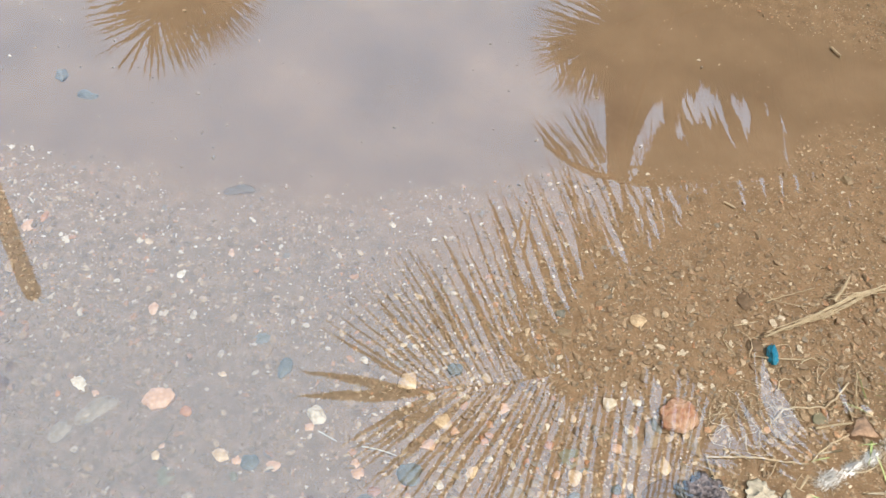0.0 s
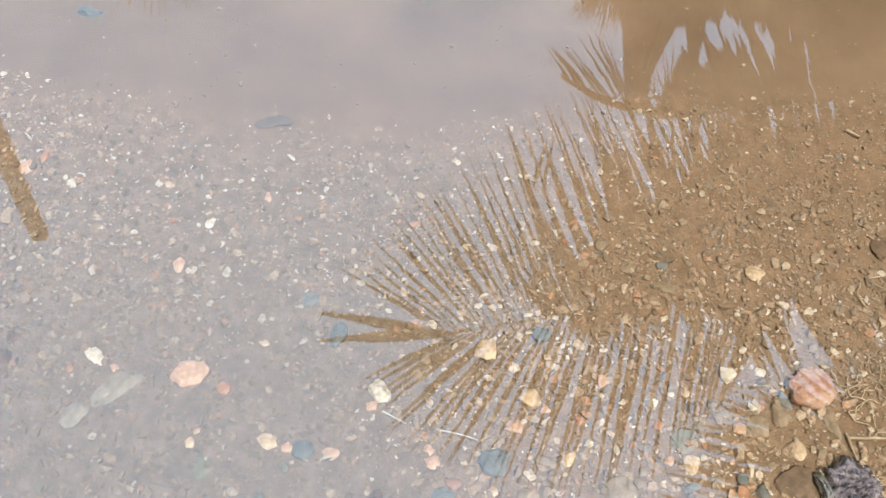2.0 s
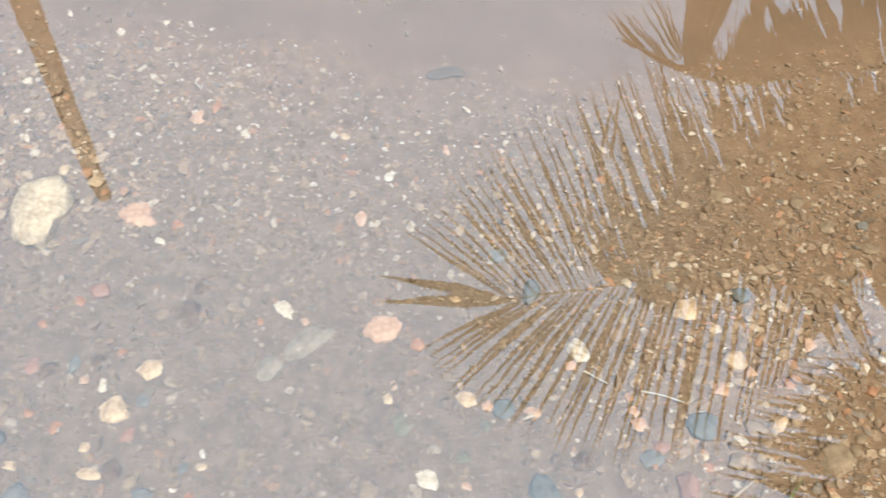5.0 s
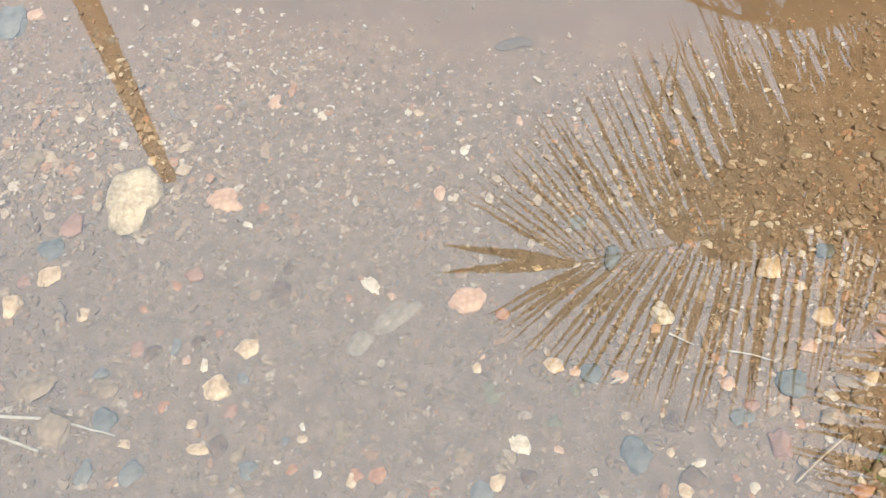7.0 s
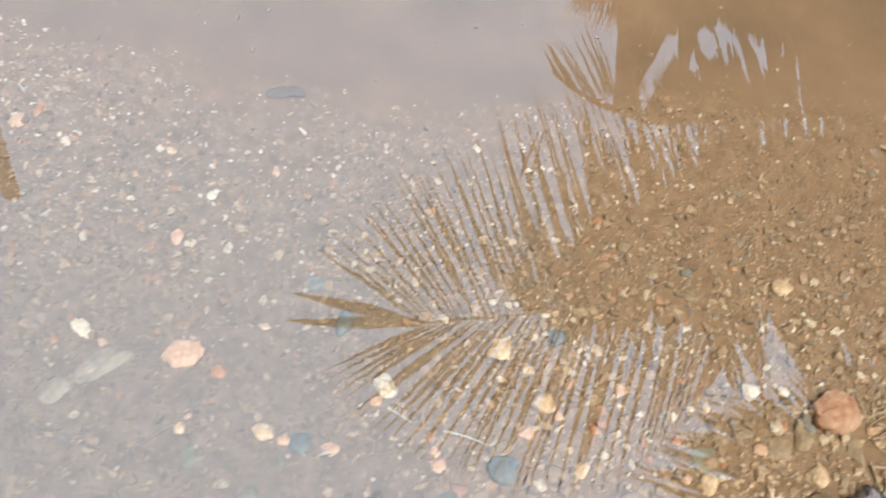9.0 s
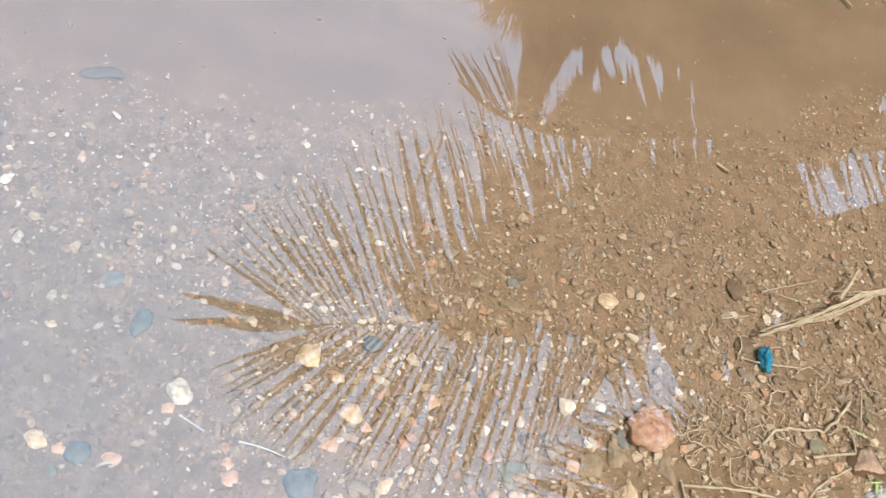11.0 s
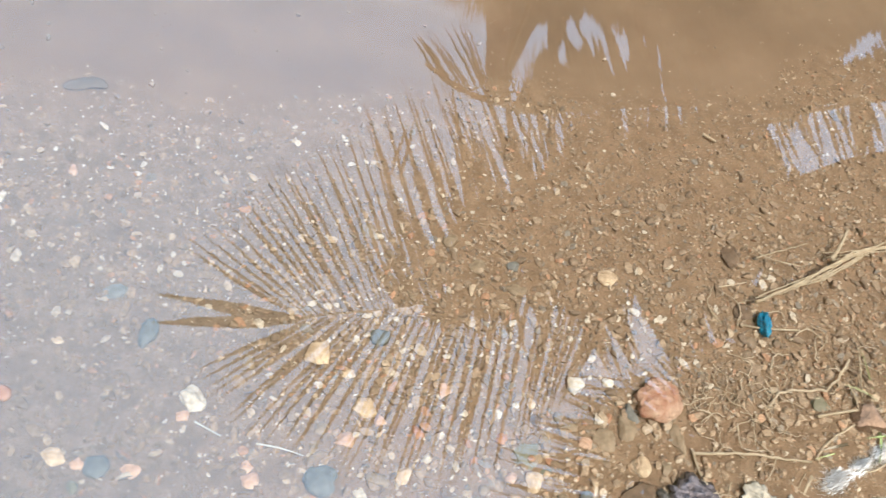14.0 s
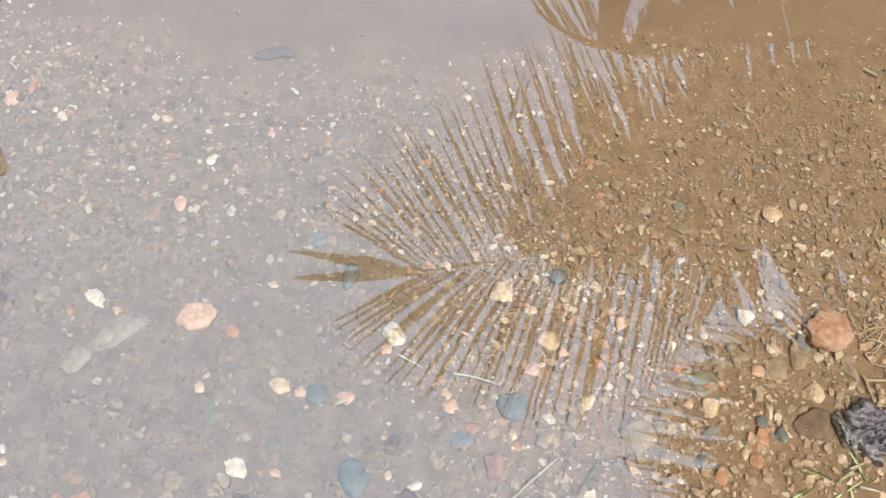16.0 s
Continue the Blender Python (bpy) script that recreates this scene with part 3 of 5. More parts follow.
frond(near, [hub, aloft(0.4653, 0.0708, 6.88), aloft(0.3483, 0.1033, 7.05), aloft(0.2476, 0.1716, 7.09)], 0.50, 0.75, 80, 9, 0.085, gaps=0.05)
frond(near, [hub, aloft(0.4783, 0.1423, 6.62), aloft(0.3029, 0.2203, 6.74), aloft(0.1371, 0.2528, 6.73)], 0.75, 0.75, 84, 10, 0.070, gaps=0.03)
frond(near, [hub, aloft(0.5303, 0.1683, 6.29), aloft(0.4003, 0.2853, 6.28), aloft(0.2249, 0.3633, 6.35)], 0.8, 0.8, 84, 12, 0.080, gaps=0.03)
curtain(near, [aloft(0.2704, 0.0318, 7.33), aloft(0.1924, 0.0416, 7.46), aloft(0.1404, 0.0481, 7.52)], [aloft(0.2964, 0.1813, 7.18), aloft(0.2249, 0.1716, 7.31), aloft(0.1924, 0.1683, 7.36)], 24, 15, 0.10, 0.0, 0.04)
curtain(near, [aloft(0.1196, 0.0546, 7.44), aloft(0.0949, 0.0591, 7.45), aloft(0.0689, 0.0611, 7.47)], [aloft(0.1547, 0.1618, 7.32), aloft(0.1306, 0.1683, 7.34), aloft(0.1111, 0.1716, 7.35)], 6, 16, 0.075, 0.0, 0.03, True)
# thin drooping leaflet ends against the sky
curtain(near, [aloft(0.1469, 0.1716, 7.02), aloft(0.1404, 0.2236, 6.96), aloft(0.1241, 0.2658, 6.91), aloft(0.0819, 0.3146, 6.85)], [aloft(0.0526, 0.1618, 7.10), aloft(0.0429, 0.2008, 7.05), aloft(0.0364, 0.2398, 7.00), aloft(-0.0156, 0.2918, 6.91)], 16, 17, 0.013, 0.0, 0.10, True)
# shorter leaves of the same crown, seen edge on
curtain(near, [hub, aloft(0.5043, -0.0734, 7.66), aloft(0.4523, -0.0689, 7.82), aloft(0.3938, -0.0617, 7.99), aloft(0.3289, -0.0422, 8.16), aloft(0.2574, -0.0253, 8.33)], [aloft(0.6083, 0.0773, 7.33), aloft(0.5303, 0.0188, 7.60), aloft(0.4523, 0.0253, 7.83), aloft(0.3938, 0.0253, 8.00), aloft(0.3224, 0.0318, 8.18), aloft(0.2509, 0.0383, 8.34)], 110, 11, 0.10, 0.03, 0.06)
curtain(near, [aloft(0.6603, -0.1339, 7.30), aloft(0.4523, -0.1274, 7.96), aloft(0.3548, -0.1189, 8.24), aloft(0.2639, -0.0981, 8.47)], [aloft(0.6863, -0.0721, 7.24), aloft(0.4653, -0.0624, 7.97), aloft(0.3808, -0.0513, 8.21), aloft(0.2704, -0.0201, 8.49)], 28, 13, 0.036, 0.0, 0.10, True)
curtain(near, [aloft(0.6603, -0.1469, 7.37), aloft(0.4523, -0.1566, 8.03), aloft(0.3548, -0.1534, 8.30), aloft(0.2379, -0.1306, 8.59)], [aloft(0.6863, -0.1241, 7.30), aloft(0.4653, -0.1306, 8.01), aloft(0.3808, -0.1241, 8.26), aloft(0.2444, -0.0884, 8.61)], 170, 14, 0.12, 0.0, 0.02)
frond(near, [hub, aloft(0.4653, 0.2723, 6.16), aloft(0.3029, 0.3535, 6.26), aloft(0.1306, 0.3763, 6.32)], 0.75, 0.85, 84, 18, 0.085, gaps=0.02)
frond(near, [hub, aloft(0.5433, 0.2983, 5.86), aloft(0.4003, 0.4348, 5.85), aloft(0.1924, 0.4868, 5.94)], 0.9, 0.9, 84, 19, 0.095, gaps=0.02)
hold(near)

# the tall palm: trunk and a crown of hanging fronds
tall = palm("palm_tree", "tall coconut palm with a ringed trunk and drooping fronds", (3.3, 9.6, height(3.3, 9.6)))
crown = aloft(0.0045, -0.1534, 11.27)
palm_trunk(tall, [(3.3, 9.6, height(3.3, 9.6) - 0.1), (3.2, 9.3, 2.5), aloft(0.0351, -0.3451, 10.65), aloft(0.0156, -0.2346, 11.10), crown], 0.30, 0.11)
frond(tall, [crown, aloft(0.0429, -0.2606, 11.41), aloft(0.1404, -0.3256, 11.12), aloft(0.3354, -0.3451, 10.81), aloft(0.5303, -0.3581, 10.19)], 1.0, 0.9, 95, 22, 0.125, gaps=0.05, straight=True, start=0.5)
frond(tall, [crown, aloft(0.0592, -0.2798, 11.00), aloft(0.0925, -0.3433, 10.60), aloft(0.0396, -0.3385, 10.45), aloft(-0.0135, -0.3110, 10.45)], 0.95, 0.90, 60, 31, 0.028, pieces=True, start=0.62)
part("stub", tube(curve_points([aloft(0.0201, -0.1534, 10.50), aloft(-0.0123, -0.1618, 10.43), aloft(-0.0429, -0.1794, 10.37), aloft(-0.0728, -0.2041, 10.30)], 12), [0.052 - 0.0026 * k for k in range(13)], 8), DRYLEAF, tall)
# a level leaf over the crown, its leaflets hanging back towards the trunk
curtain(tall, [crown, aloft(0.0429, -0.1397, 11.00), aloft(0.1079, -0.1378, 10.88), aloft(0.1924, -0.1358, 10.76), aloft(0.2704, -0.1319, 10.64), aloft(0.3613, -0.1267, 10.52), aloft(0.4653, -0.1241, 10.40)], [aloft(0.0104, -0.1891, 11.10), aloft(0.0351, -0.2476, 11.00), aloft(0.0786, -0.2736, 10.90), aloft(0.1664, -0.2606, 10.80), aloft(0.2476, -0.2346, 10.70), aloft(0.3353, -0.2086, 10.60), aloft(0.4393, -0.1956, 10.50)], 280, 20, 0.115, 0.0, 0.04, torn=True)
curtain(tall, [crown, aloft(0.0429, -0.1410, 10.95), aloft(0.1079, -0.1384, 10.82), aloft(0.1924, -0.1365, 10.69), aloft(0.2704, -0.1326, 10.56), aloft(0.3613, -0.1274, 10.43), aloft(0.4653, -0.1248, 10.30)], [aloft(0.0039, -0.1826, 11.00), aloft(0.0234, -0.1891, 10.90), aloft(0.0754, -0.1956, 10.80), aloft(0.1664, -0.2086, 10.70), aloft(0.2476, -0.1891, 10.60), aloft(0.3353, -0.1696, 10.50), aloft(0.4393, -0.1631, 10.40)], 200, 34, 0.085, 0.0, 0.06, torn=True)
# the leaf above it, arching out
curtain(tall, [aloft(0.0331, -0.2606, 11.20), aloft(0.0754, -0.3256, 11.03), aloft(0.1404, -0.3386, 10.87), aloft(0.2249, -0.3191, 10.70), aloft(0.3094, -0.2866, 10.53), aloft(0.4003, -0.2606, 10.37), aloft(0.5043, -0.2281, 10.20)], [aloft(0.0182, -0.1631, 11.30), aloft(0.0624, -0.1371, 11.15), aloft(0.1469, -0.1358, 11.00), aloft(0.2314, -0.1469, 10.85), aloft(0.3191, -0.1423, 10.70), aloft(0.4133, -0.1566, 10.55), aloft(0.5173, -0.1306, 10.40)], 300, 21, 0.115, 0.0, 0.04, torn=True)
curtain(tall, [aloft(0.0351, -0.2996, 11.40), aloft(0.0754, -0.3386, 11.22), aloft(0.1404, -0.3516, 11.03), aloft(0.2249, -0.3386, 10.85), aloft(0.3094, -0.3061, 10.67), aloft(0.4003, -0.2801, 10.48), aloft(0.5043, -0.2476, 10.30)], [aloft(0.0104, -0.1891, 11.50), aloft(0.0429, -0.1956, 11.32), aloft(0.1404, -0.1891, 11.13), aloft(0.2379, -0.1891, 10.95), aloft(0.3224, -0.1826, 10.77), aloft(0.4133, -0.1891, 10.58), aloft(0.5173, -0.1696, 10.40)], 260, 23, 0.11, 0.0, 0.05, torn=True)
curtain(tall, [aloft(0.0494, -0.3581, 11.20), aloft(0.1144, -0.3841, 10.97), aloft(0.2054, -0.3906, 10.73), aloft(0.3094, -0.3711, 10.50), aloft(0.4198, -0.3451, 10.27), aloft(0.5563, -0.3256, 10.03), aloft(0.6603, -0.2866, 9.80)], [aloft(0.0234, -0.2346, 11.30), aloft(0.0949, -0.2476, 11.07), aloft(0.1924, -0.2541, 10.83), aloft(0.3159, -0.2476, 10.60), aloft(0.4328, -0.2346, 10.37), aloft(0.5693, -0.2151, 10.13), aloft(0.6603, -0.1826, 9.90)], 300, 24, 0.12, 0.0, 0.03, torn=True)
# thin leaflets across the gap beside the trunk
curtain(tall, [aloft(0.0234, -0.1469, 10.90), aloft(0.0396, -0.1449, 10.90), aloft(0.0442, -0.1475, 10.90), aloft(0.0481, -0.1566, 10.90)], [aloft(0.0143, -0.1748, 10.80), aloft(0.0416, -0.1943, 10.80), aloft(0.0422, -0.2138, 10.80), aloft(0.0559, -0.2249, 10.80)], 6, 36, 0.022, 0.0, 0.05, True)
curtain(tall, [aloft(0.0182, -0.1631, 10.85), aloft(0.0221, -0.1657, 10.85), aloft(0.0429, -0.1631, 10.85)], [aloft(0.0312, -0.1891, 10.80), aloft(0.0286, -0.1956, 10.80), aloft(0.0572, -0.1989, 10.80)], 4, 35, 0.022, 0.0, 0.05, True)
# slender leaflets against the sky beside the trunk
curtain(tall, [aloft(-0.0702, -0.2015, 10.35), aloft(-0.0416, -0.1800, 10.39), aloft(-0.0208, -0.1709, 10.43), aloft(-0.0078, -0.1748, 10.46), aloft(-0.0039, -0.1826, 10.50)], [aloft(-0.0916, -0.2437, 10.30), aloft(-0.0780, -0.2424, 10.35), aloft(-0.0611, -0.2385, 10.40), aloft(-0.0364, -0.2593, 10.45), aloft(-0.0169, -0.2320, 10.50)], 11, 37, 0.030, 0.0, 0.03, True, thick=0.5)
curtain(tall, [aloft(-0.0546, -0.3256, 10.50), aloft(-0.0286, -0.3191, 10.50), aloft(-0.0058, -0.3126, 10.50), aloft(0.0104, -0.3061, 10.50)], [aloft(-0.0442, -0.2639, 10.50), aloft(-0.0273, -0.2574, 10.50), aloft(-0.0104, -0.2541, 10.50), aloft(0.0052, -0.2476, 10.50)], 16, 38, 0.026, 0.0, 0.05, True, thick=0.5)
# loose leaflets in front of the bright gap farther out
curtain(tall, [aloft(0.4055, -0.1306, 10.30), aloft(0.4237, -0.1306, 10.30)], [aloft(0.4107, -0.0448, 10.20), aloft(0.4276, -0.0494, 10.20)], 6, 61, 0.085, 0.0, 0.02, True, thick=0.3)
curtain(tall, [aloft(0.4588, -0.1306, 10.20), aloft(0.5563, -0.1371, 9.80)], [aloft(0.4718, -0.0591, 10.10), aloft(0.5628, -0.0656, 9.70)], 16, 62, 0.050, 0.0, 0.05, True, thick=0.3)
curtain(tall, [aloft(0.3107, -0.1358, 10.50), aloft(0.3646, -0.1319, 10.40)], [aloft(0.3353, -0.0981, 10.40), aloft(0.3548, -0.1014, 10.40)], 9, 63, 0.060, 0.0, 0.05, True, thick=0.3)
hold(tall)

# a far palm whose crown stands against the sky
far = palm("palm_tree", "far coconut palm with a rounded crown", (-4.3, 11.8, height(-4.3, 11.8)))
heart = aloft(-0.4966, -0.6083, 10.15)
palm_trunk(far, [(-4.3, 11.8, height(-4.3, 11.8) - 0.1), (-4.2, 11.6, 2.4), heart.lerp(Vector((-4.1, 11.4, 2)), 0.4), heart], 0.26, 0.17)
frond(far, [heart, aloft(-0.5196, -0.5415, 10.23), aloft(-0.5735, -0.4349, 10.30)], 1.15, 1.1, 64, 51, 0.040, pieces=True)
frond(far, [heart, aloft(-0.4955, -0.5289, 10.44), aloft(-0.5091, -0.4517, 10.65)], 1.1, 1.1, 74, 52, 0.030)
frond(far, [heart, aloft(-0.5049, -0.5463, 10.43), aloft(-0.5393, -0.4663, 10.58)], 1.1, 1.15, 66, 53, 0.032)
for i in range(5):
    turn = radians(112 + i * 34)
    way = VIEW_X * math.sin(turn) + VIEW_Y * math.cos(turn)
    frond(far, [heart, heart + way * 1.0 + Vector((0, 0, 0.25)), heart + way * 2.3 - Vector((0, 0, 0.3))], 0.9, 0.9, 40, 60 + i, 0.06)
hold(far)

# a bare dead trunk
dead = palm("dead_trunk", "bare dead palm trunk without a crown", (-3.1, 4.8, height(-3.1, 4.8)))
palm_trunk(dead, [(-3.1, 4.8, height(-3.1, 4.8) - 0.1), (-3.33, 4.66, 2.0), (-3.53, 4.49, 4.0), (-3.66, 4.28, 5.97)], 0.140, 0.074)
hold(dead)
tagged(dead, category="tree trunk")


# ---- the larger stones, one by one ----
stone(-0.488, 0.504, 0.036, 0.020, "white", -38, rim=(1.1, 0.85, 0.8, 0.95, 0.9, 0.75, 1.0, 1.05, 0.9, 0.85, 0.9, 0.95), label="white wedge-shaped stone on the muddy bed")
stone(-0.361, 0.479, 0.047, 0.040, "pink", 8, 0.020, rim=(1.0, 1.03, 0.96, 1.02, 0.95, 1.0, 1.04, 0.97, 1.02, 0.94, 1.0, 0.98), label="flat rounded pale pink stone under water")
stone(-0.317, 0.461, 0.020, 0.018, "orange", 20, rim=(1.0, 1.03, 0.96, 1.02, 0.95, 1.0, 1.04, 0.97, 1.02, 0.94, 1.0, 0.98), label="small smooth orange stone under water")
stone(-0.119, 0.459, 0.030, 0.033, "white", 15, 0.020, label="lumpy off-white stone among the gravel")
stone(-0.128, 0.441, 0.020, 0.016, "pink", 15, label="small pinkish stone beside a white one")
stone(0.017, 0.520, 0.033, 0.037, "cream", 4, 0.026, 0.3, 0.75, "blocky cream stone standing out of the gravel")
stone(0.074, 0.455, 0.030, 0.026, "cream", -35, 0.018, rim=(1.0, 1.03, 0.96, 1.02, 0.95, 1.0, 1.04, 0.97, 1.02, 0.94, 1.0, 0.98), label="cream oval stone in shallow water")
stone(0.092, 0.442, 0.018, 0.017, "pink", 10, label="small pink stone against a cream one")
stone(0.333, 0.494, 0.026, 0.025, "white", 40, 0.016, 0.3, 0.6, "bright white square chip of stone")
stone(0.377, 0.498, 0.018, 0.015, "white", -20, label="small white stone near the shore")
stone(0.440, 0.472, 0.068, 0.054, "salmon", 6, 0.028, 0.3, rim=(1.0, 1.05, 0.92, 1.06, 0.96, 1.04, 0.9, 1.02, 0.95, 1.08, 0.93, 1.0), label="large rough orange stone at the water's edge")
stone(0.395, 0.646, 0.032, 0.028, "cream", -20, 0.014, 0.3, 0.3, "pale tan three-cornered stone")
stone(0.221, 0.652, 0.023, 0.022, "tan", 0, label="round tan stone among fine gravel")
stone(0.269, 0.656, 0.022, 0.018, "grey", 25, label="small grey stone among fine gravel")
stone(0.271, 0.621, 0.034, 0.019, "tan", -18, label="long tan stone lying flat")
stone(0.186, 0.687, 0.024, 0.022, "tan", 30, label="crumbly tan stone in the gravel")
stone(0.076, 0.695, 0.021, 0.024, "tan", 70, label="crumbly brownish tan stone")
stone(-0.254, 0.393, 0.029, 0.020, "cream", -10, label="cream stone half sunk in mud")
stone(-0.229, 0.386, 0.016, 0.019, "pink", 0, label="small pink stone half sunk in mud")
stone(-0.176, 0.380, 0.024, 0.019, "pink", 12, label="pale orange-pink stone in mud")
stone(-0.209, 0.384, 0.030, 0.027, "blue", 0, 0.012, 0.45, rim=(1.0, 0.95, 0.88, 0.92, 1.04, 1.0, 0.9, 0.94, 1.02, 1.05, 0.96, 0.9), label="dark bluish stone sunk in mud")
stone(-0.176, 0.539, 0.021, 0.038, "blue", -12, 0.012, 0.45, rim=(1.0, 0.95, 0.88, 0.92, 1.04, 1.0, 0.9, 0.94, 1.02, 1.05, 0.96, 0.9), label="long dark bluish stone under water")
stone(0.026, 0.371, 0.038, 0.037, "blue", 20, 0.016, 0.45, rim=(1.0, 0.95, 0.88, 0.92, 1.04, 1.0, 0.9, 0.94, 1.02, 1.05, 0.96, 0.9), label="round dark bluish stone under water")
stone(0.092, 0.545, 0.028, 0.024, "blue", 20, 0.012, 0.4, rim=(1.0, 0.95, 0.88, 0.92, 1.04, 1.0, 0.9, 0.94, 1.02, 1.05, 0.96, 0.9), label="dark slate-blue stone among gravel")
stone(-0.035, 0.330, 0.032, 0.022, "grey", 10, label="light grey speckled stone")
stone(-0.024, 0.345, 0.022, 0.017, "red", -15, label="small red stone under water")
stone(-0.055, 0.385, 0.015, 0.018, "pink", -15, label="small pink stone touching another")
stone(-0.050, 0.369, 0.024, 0.020, "pink", 5, label="pale pink stone under water")
stone(-0.218, 0.589, 0.033, 0.027, "grey", 12, 0.006, 0.2, 0.7, "flat square grey stone on the bed")
stone(0.269, 0.373, 0.027, 0.024, "cream", 50, label="cream stone in brown mud")
stone(0.398, 0.390, 0.016, 0.024, "tan", 15, label="narrow tan stone in brown mud")
stone(0.117, 0.379, 0.023, 0.023, "cream", 35, label="pale yellowish stone under water")
stone(0.201, 0.391, 0.013, 0.024, "orange", -12, label="narrow orange stone under water")
stone(-0.293, 0.756, 0.012, 0.020, "pink", 5, label="small pinkish stone in pale gravel")
stone(-0.438, 0.773, 0.018, 0.014, "cream", -20, label="small cream stone in pale gravel")
stone(-0.369, 0.708, 0.014, 0.021, "white", -25, label="small white stone in pale gravel")
stone(-0.403, 0.642, 0.018, 0.025, "pink", 10, label="small tan-pink stone in pale gravel")
stone(0.393, 0.350, 0.060, 0.046, "brown", 35, 0.018, 0.35, label="flat brown stone at the muddy shore")
stone(-0.832, 0.628, 0.086, 0.112, "pitted", 0, 0.040, 0.42, rim=(0.95, 1.05, 1.12, 1.0, 0.92, 1.0, 1.15, 1.0, 0.92, 0.9, 1.0, 1.0, 0.95, 1.0, 0.85, 0.75), label="large pale pitted stone in the puddle")
stone(-0.704, 0.634, 0.056, 0.042, "pink", 0, 0.018, 0.4, rim=(0.60, 0.95, 1.0, 0.95, 0.9, 0.95, 0.7, 0.75, 0.95, 1.30), label="angular pale orange stone")
stone(-0.643, 0.416, 0.041, 0.026, "cream", 18, label="cream and orange oval stone")
stone(-0.675, 0.364, 0.041, 0.036, "cream", 0, 0.018, 0.4, label="pale rounded stone sunk in mud")
stone(-0.463, 0.259, 0.032, 0.024, "orange", 12, label="smooth orange stone in mud")
stone(-0.490, 0.257, 0.018, 0.020, "orange", 40, label="small orange stone against another")
stone(-0.296, 0.295, 0.034, 0.023, "white", -15, 0.013, 0.3, 0.4, "white angular stone on the bed")
stone(0.004, 0.295, 0.035, 0.044, "red", 10, 0.020, label="pinkish red stone under water")
stone(-0.323, 0.250, 0.024, 0.022, "cream", 30, label="round cream stone in mud")
stone(-0.512, 0.307, 0.025, 0.034, "tan", 20, label="tan stone in mud, longer than wide")
stone(-0.690, 0.286, 0.029, 0.017, "cream", -8, label="cream and orange stone in mud")
stone(-0.932, 0.519, 0.042, 0.030, "cream", 15, label="pale orange stone beside a dark one")
stone(-0.967, 0.512, 0.024, 0.026, "red", 25, label="reddish angular stone in mud")
stone(-0.973, 0.474, 0.034, 0.034, "cream", -40, 0.020, label="cream stone with rust stains")
stone(-0.917, 0.597, 0.040, 0.040, "red", -40, 0.016, 0.4, label="dull red stone sunk in the mud")
stone(-0.942, 0.562, 0.058, 0.040, "blue", 5, 0.016, 0.5, label="dark greenish stone sunk in mud")
stone(-0.730, 0.519, 0.029, 0.027, "red", 0, label="round brick-red stone in mud")
stone(-1.001, 0.701, 0.034, 0.048, "tan", -30, 0.018, label="tan stone with a sharp edge")
stone(-1.110, 0.970, 0.066, 0.074, "grey", 10, 0.020, 0.3, 0.4, "large flat grey stone on the bed")
stone(-0.607, 0.492, 0.036, 0.040, "brown", 20, 0.012, label="flat brownish grey stone in mud")
stone(-0.600, 0.531, 0.030, 0.024, "brown", 20, 0.010, label="rough brown stone in mud")
stone(-0.162, 0.285, 0.036, 0.046, "blue", 0, 0.016, 0.45, rim=(1.0, 0.95, 0.88, 0.92, 1.04, 1.0, 0.9, 0.94, 1.02, 1.05, 0.96, 0.9), label="dark slate stone with pale veins")
stone(-0.815, 0.322, 0.036, 0.036, "blue", 0, 0.014, 0.45, rim=(1.0, 0.95, 0.88, 0.92, 1.04, 1.0, 0.9, 0.94, 1.02, 1.05, 0.96, 0.9), label="dark slate stone half buried in mud")
stone(0.586, 0.691, 0.034, 0.042, "brown", 25, 0.015, 0.4, label="rust-brown upright stone on the gravel shore")
stone(0.832, 0.969, 0.022, 0.033, "tan", 35, label="tan stone in far fine gravel")
stone(0.712, 0.452, 0.062, 0.046, "clay", 5, 0.022, label="dark rust-brown stone on the muddy bank")
stone(0.656, 0.473, 0.033, 0.022, "green", -10, 0.009, label="flat greenish stone on the muddy bank")
stone(0.264, 0.402, 0.040, 0.034, "green", 4, 0.010, 0.3, 0.7, "flat square greenish stone under water")
stone(0.292, 0.398, 0.011, 0.013, "orange", 4, label="tiny bright orange stone")
stone(0.400, 0.455, 0.022, 0.030, "grey", 20, label="grey-brown flat stone by an orange one")
stone(0.322, 0.330, 0.022, 0.042, "orange", -5, label="long orange-brown stone in mud")
stone(0.266, 0.287, 0.018, 0.028, "orange", 10, label="orange stone at the muddy shore")
stone(0.330, 0.353, 0.019, 0.017, "blue", 0, label="small dark pitted stone in mud")
stone(0.349, 0.337, 0.018, 0.022, "blue", 0, label="small blackish pitted stone in mud")
stone(0.247, 0.305, 0.020, 0.018, "blue", 30, label="small dark stone at the muddy shore")
stone(0.169, 0.478, 0.020, 0.028, "pink", 8, label="pink-tan stone under water")
stone(0.176, 0.337, 0.048, 0.036, "tan", 10, 0.014, 0.4, label="flat tan stone in cloudy shallow water")
stone(-0.917, 0.360, 0.064, 0.048, "tan", 20, 0.020, label="rough brown clod in mud")
stone(-0.877, 0.316, 0.088, 0.060, "tan", -15, 0.026, label="large rough brown clod under a straw")
stone(-0.816, 0.362, 0.032, 0.030, "tan", 0, label="rounded tan stone in mud")
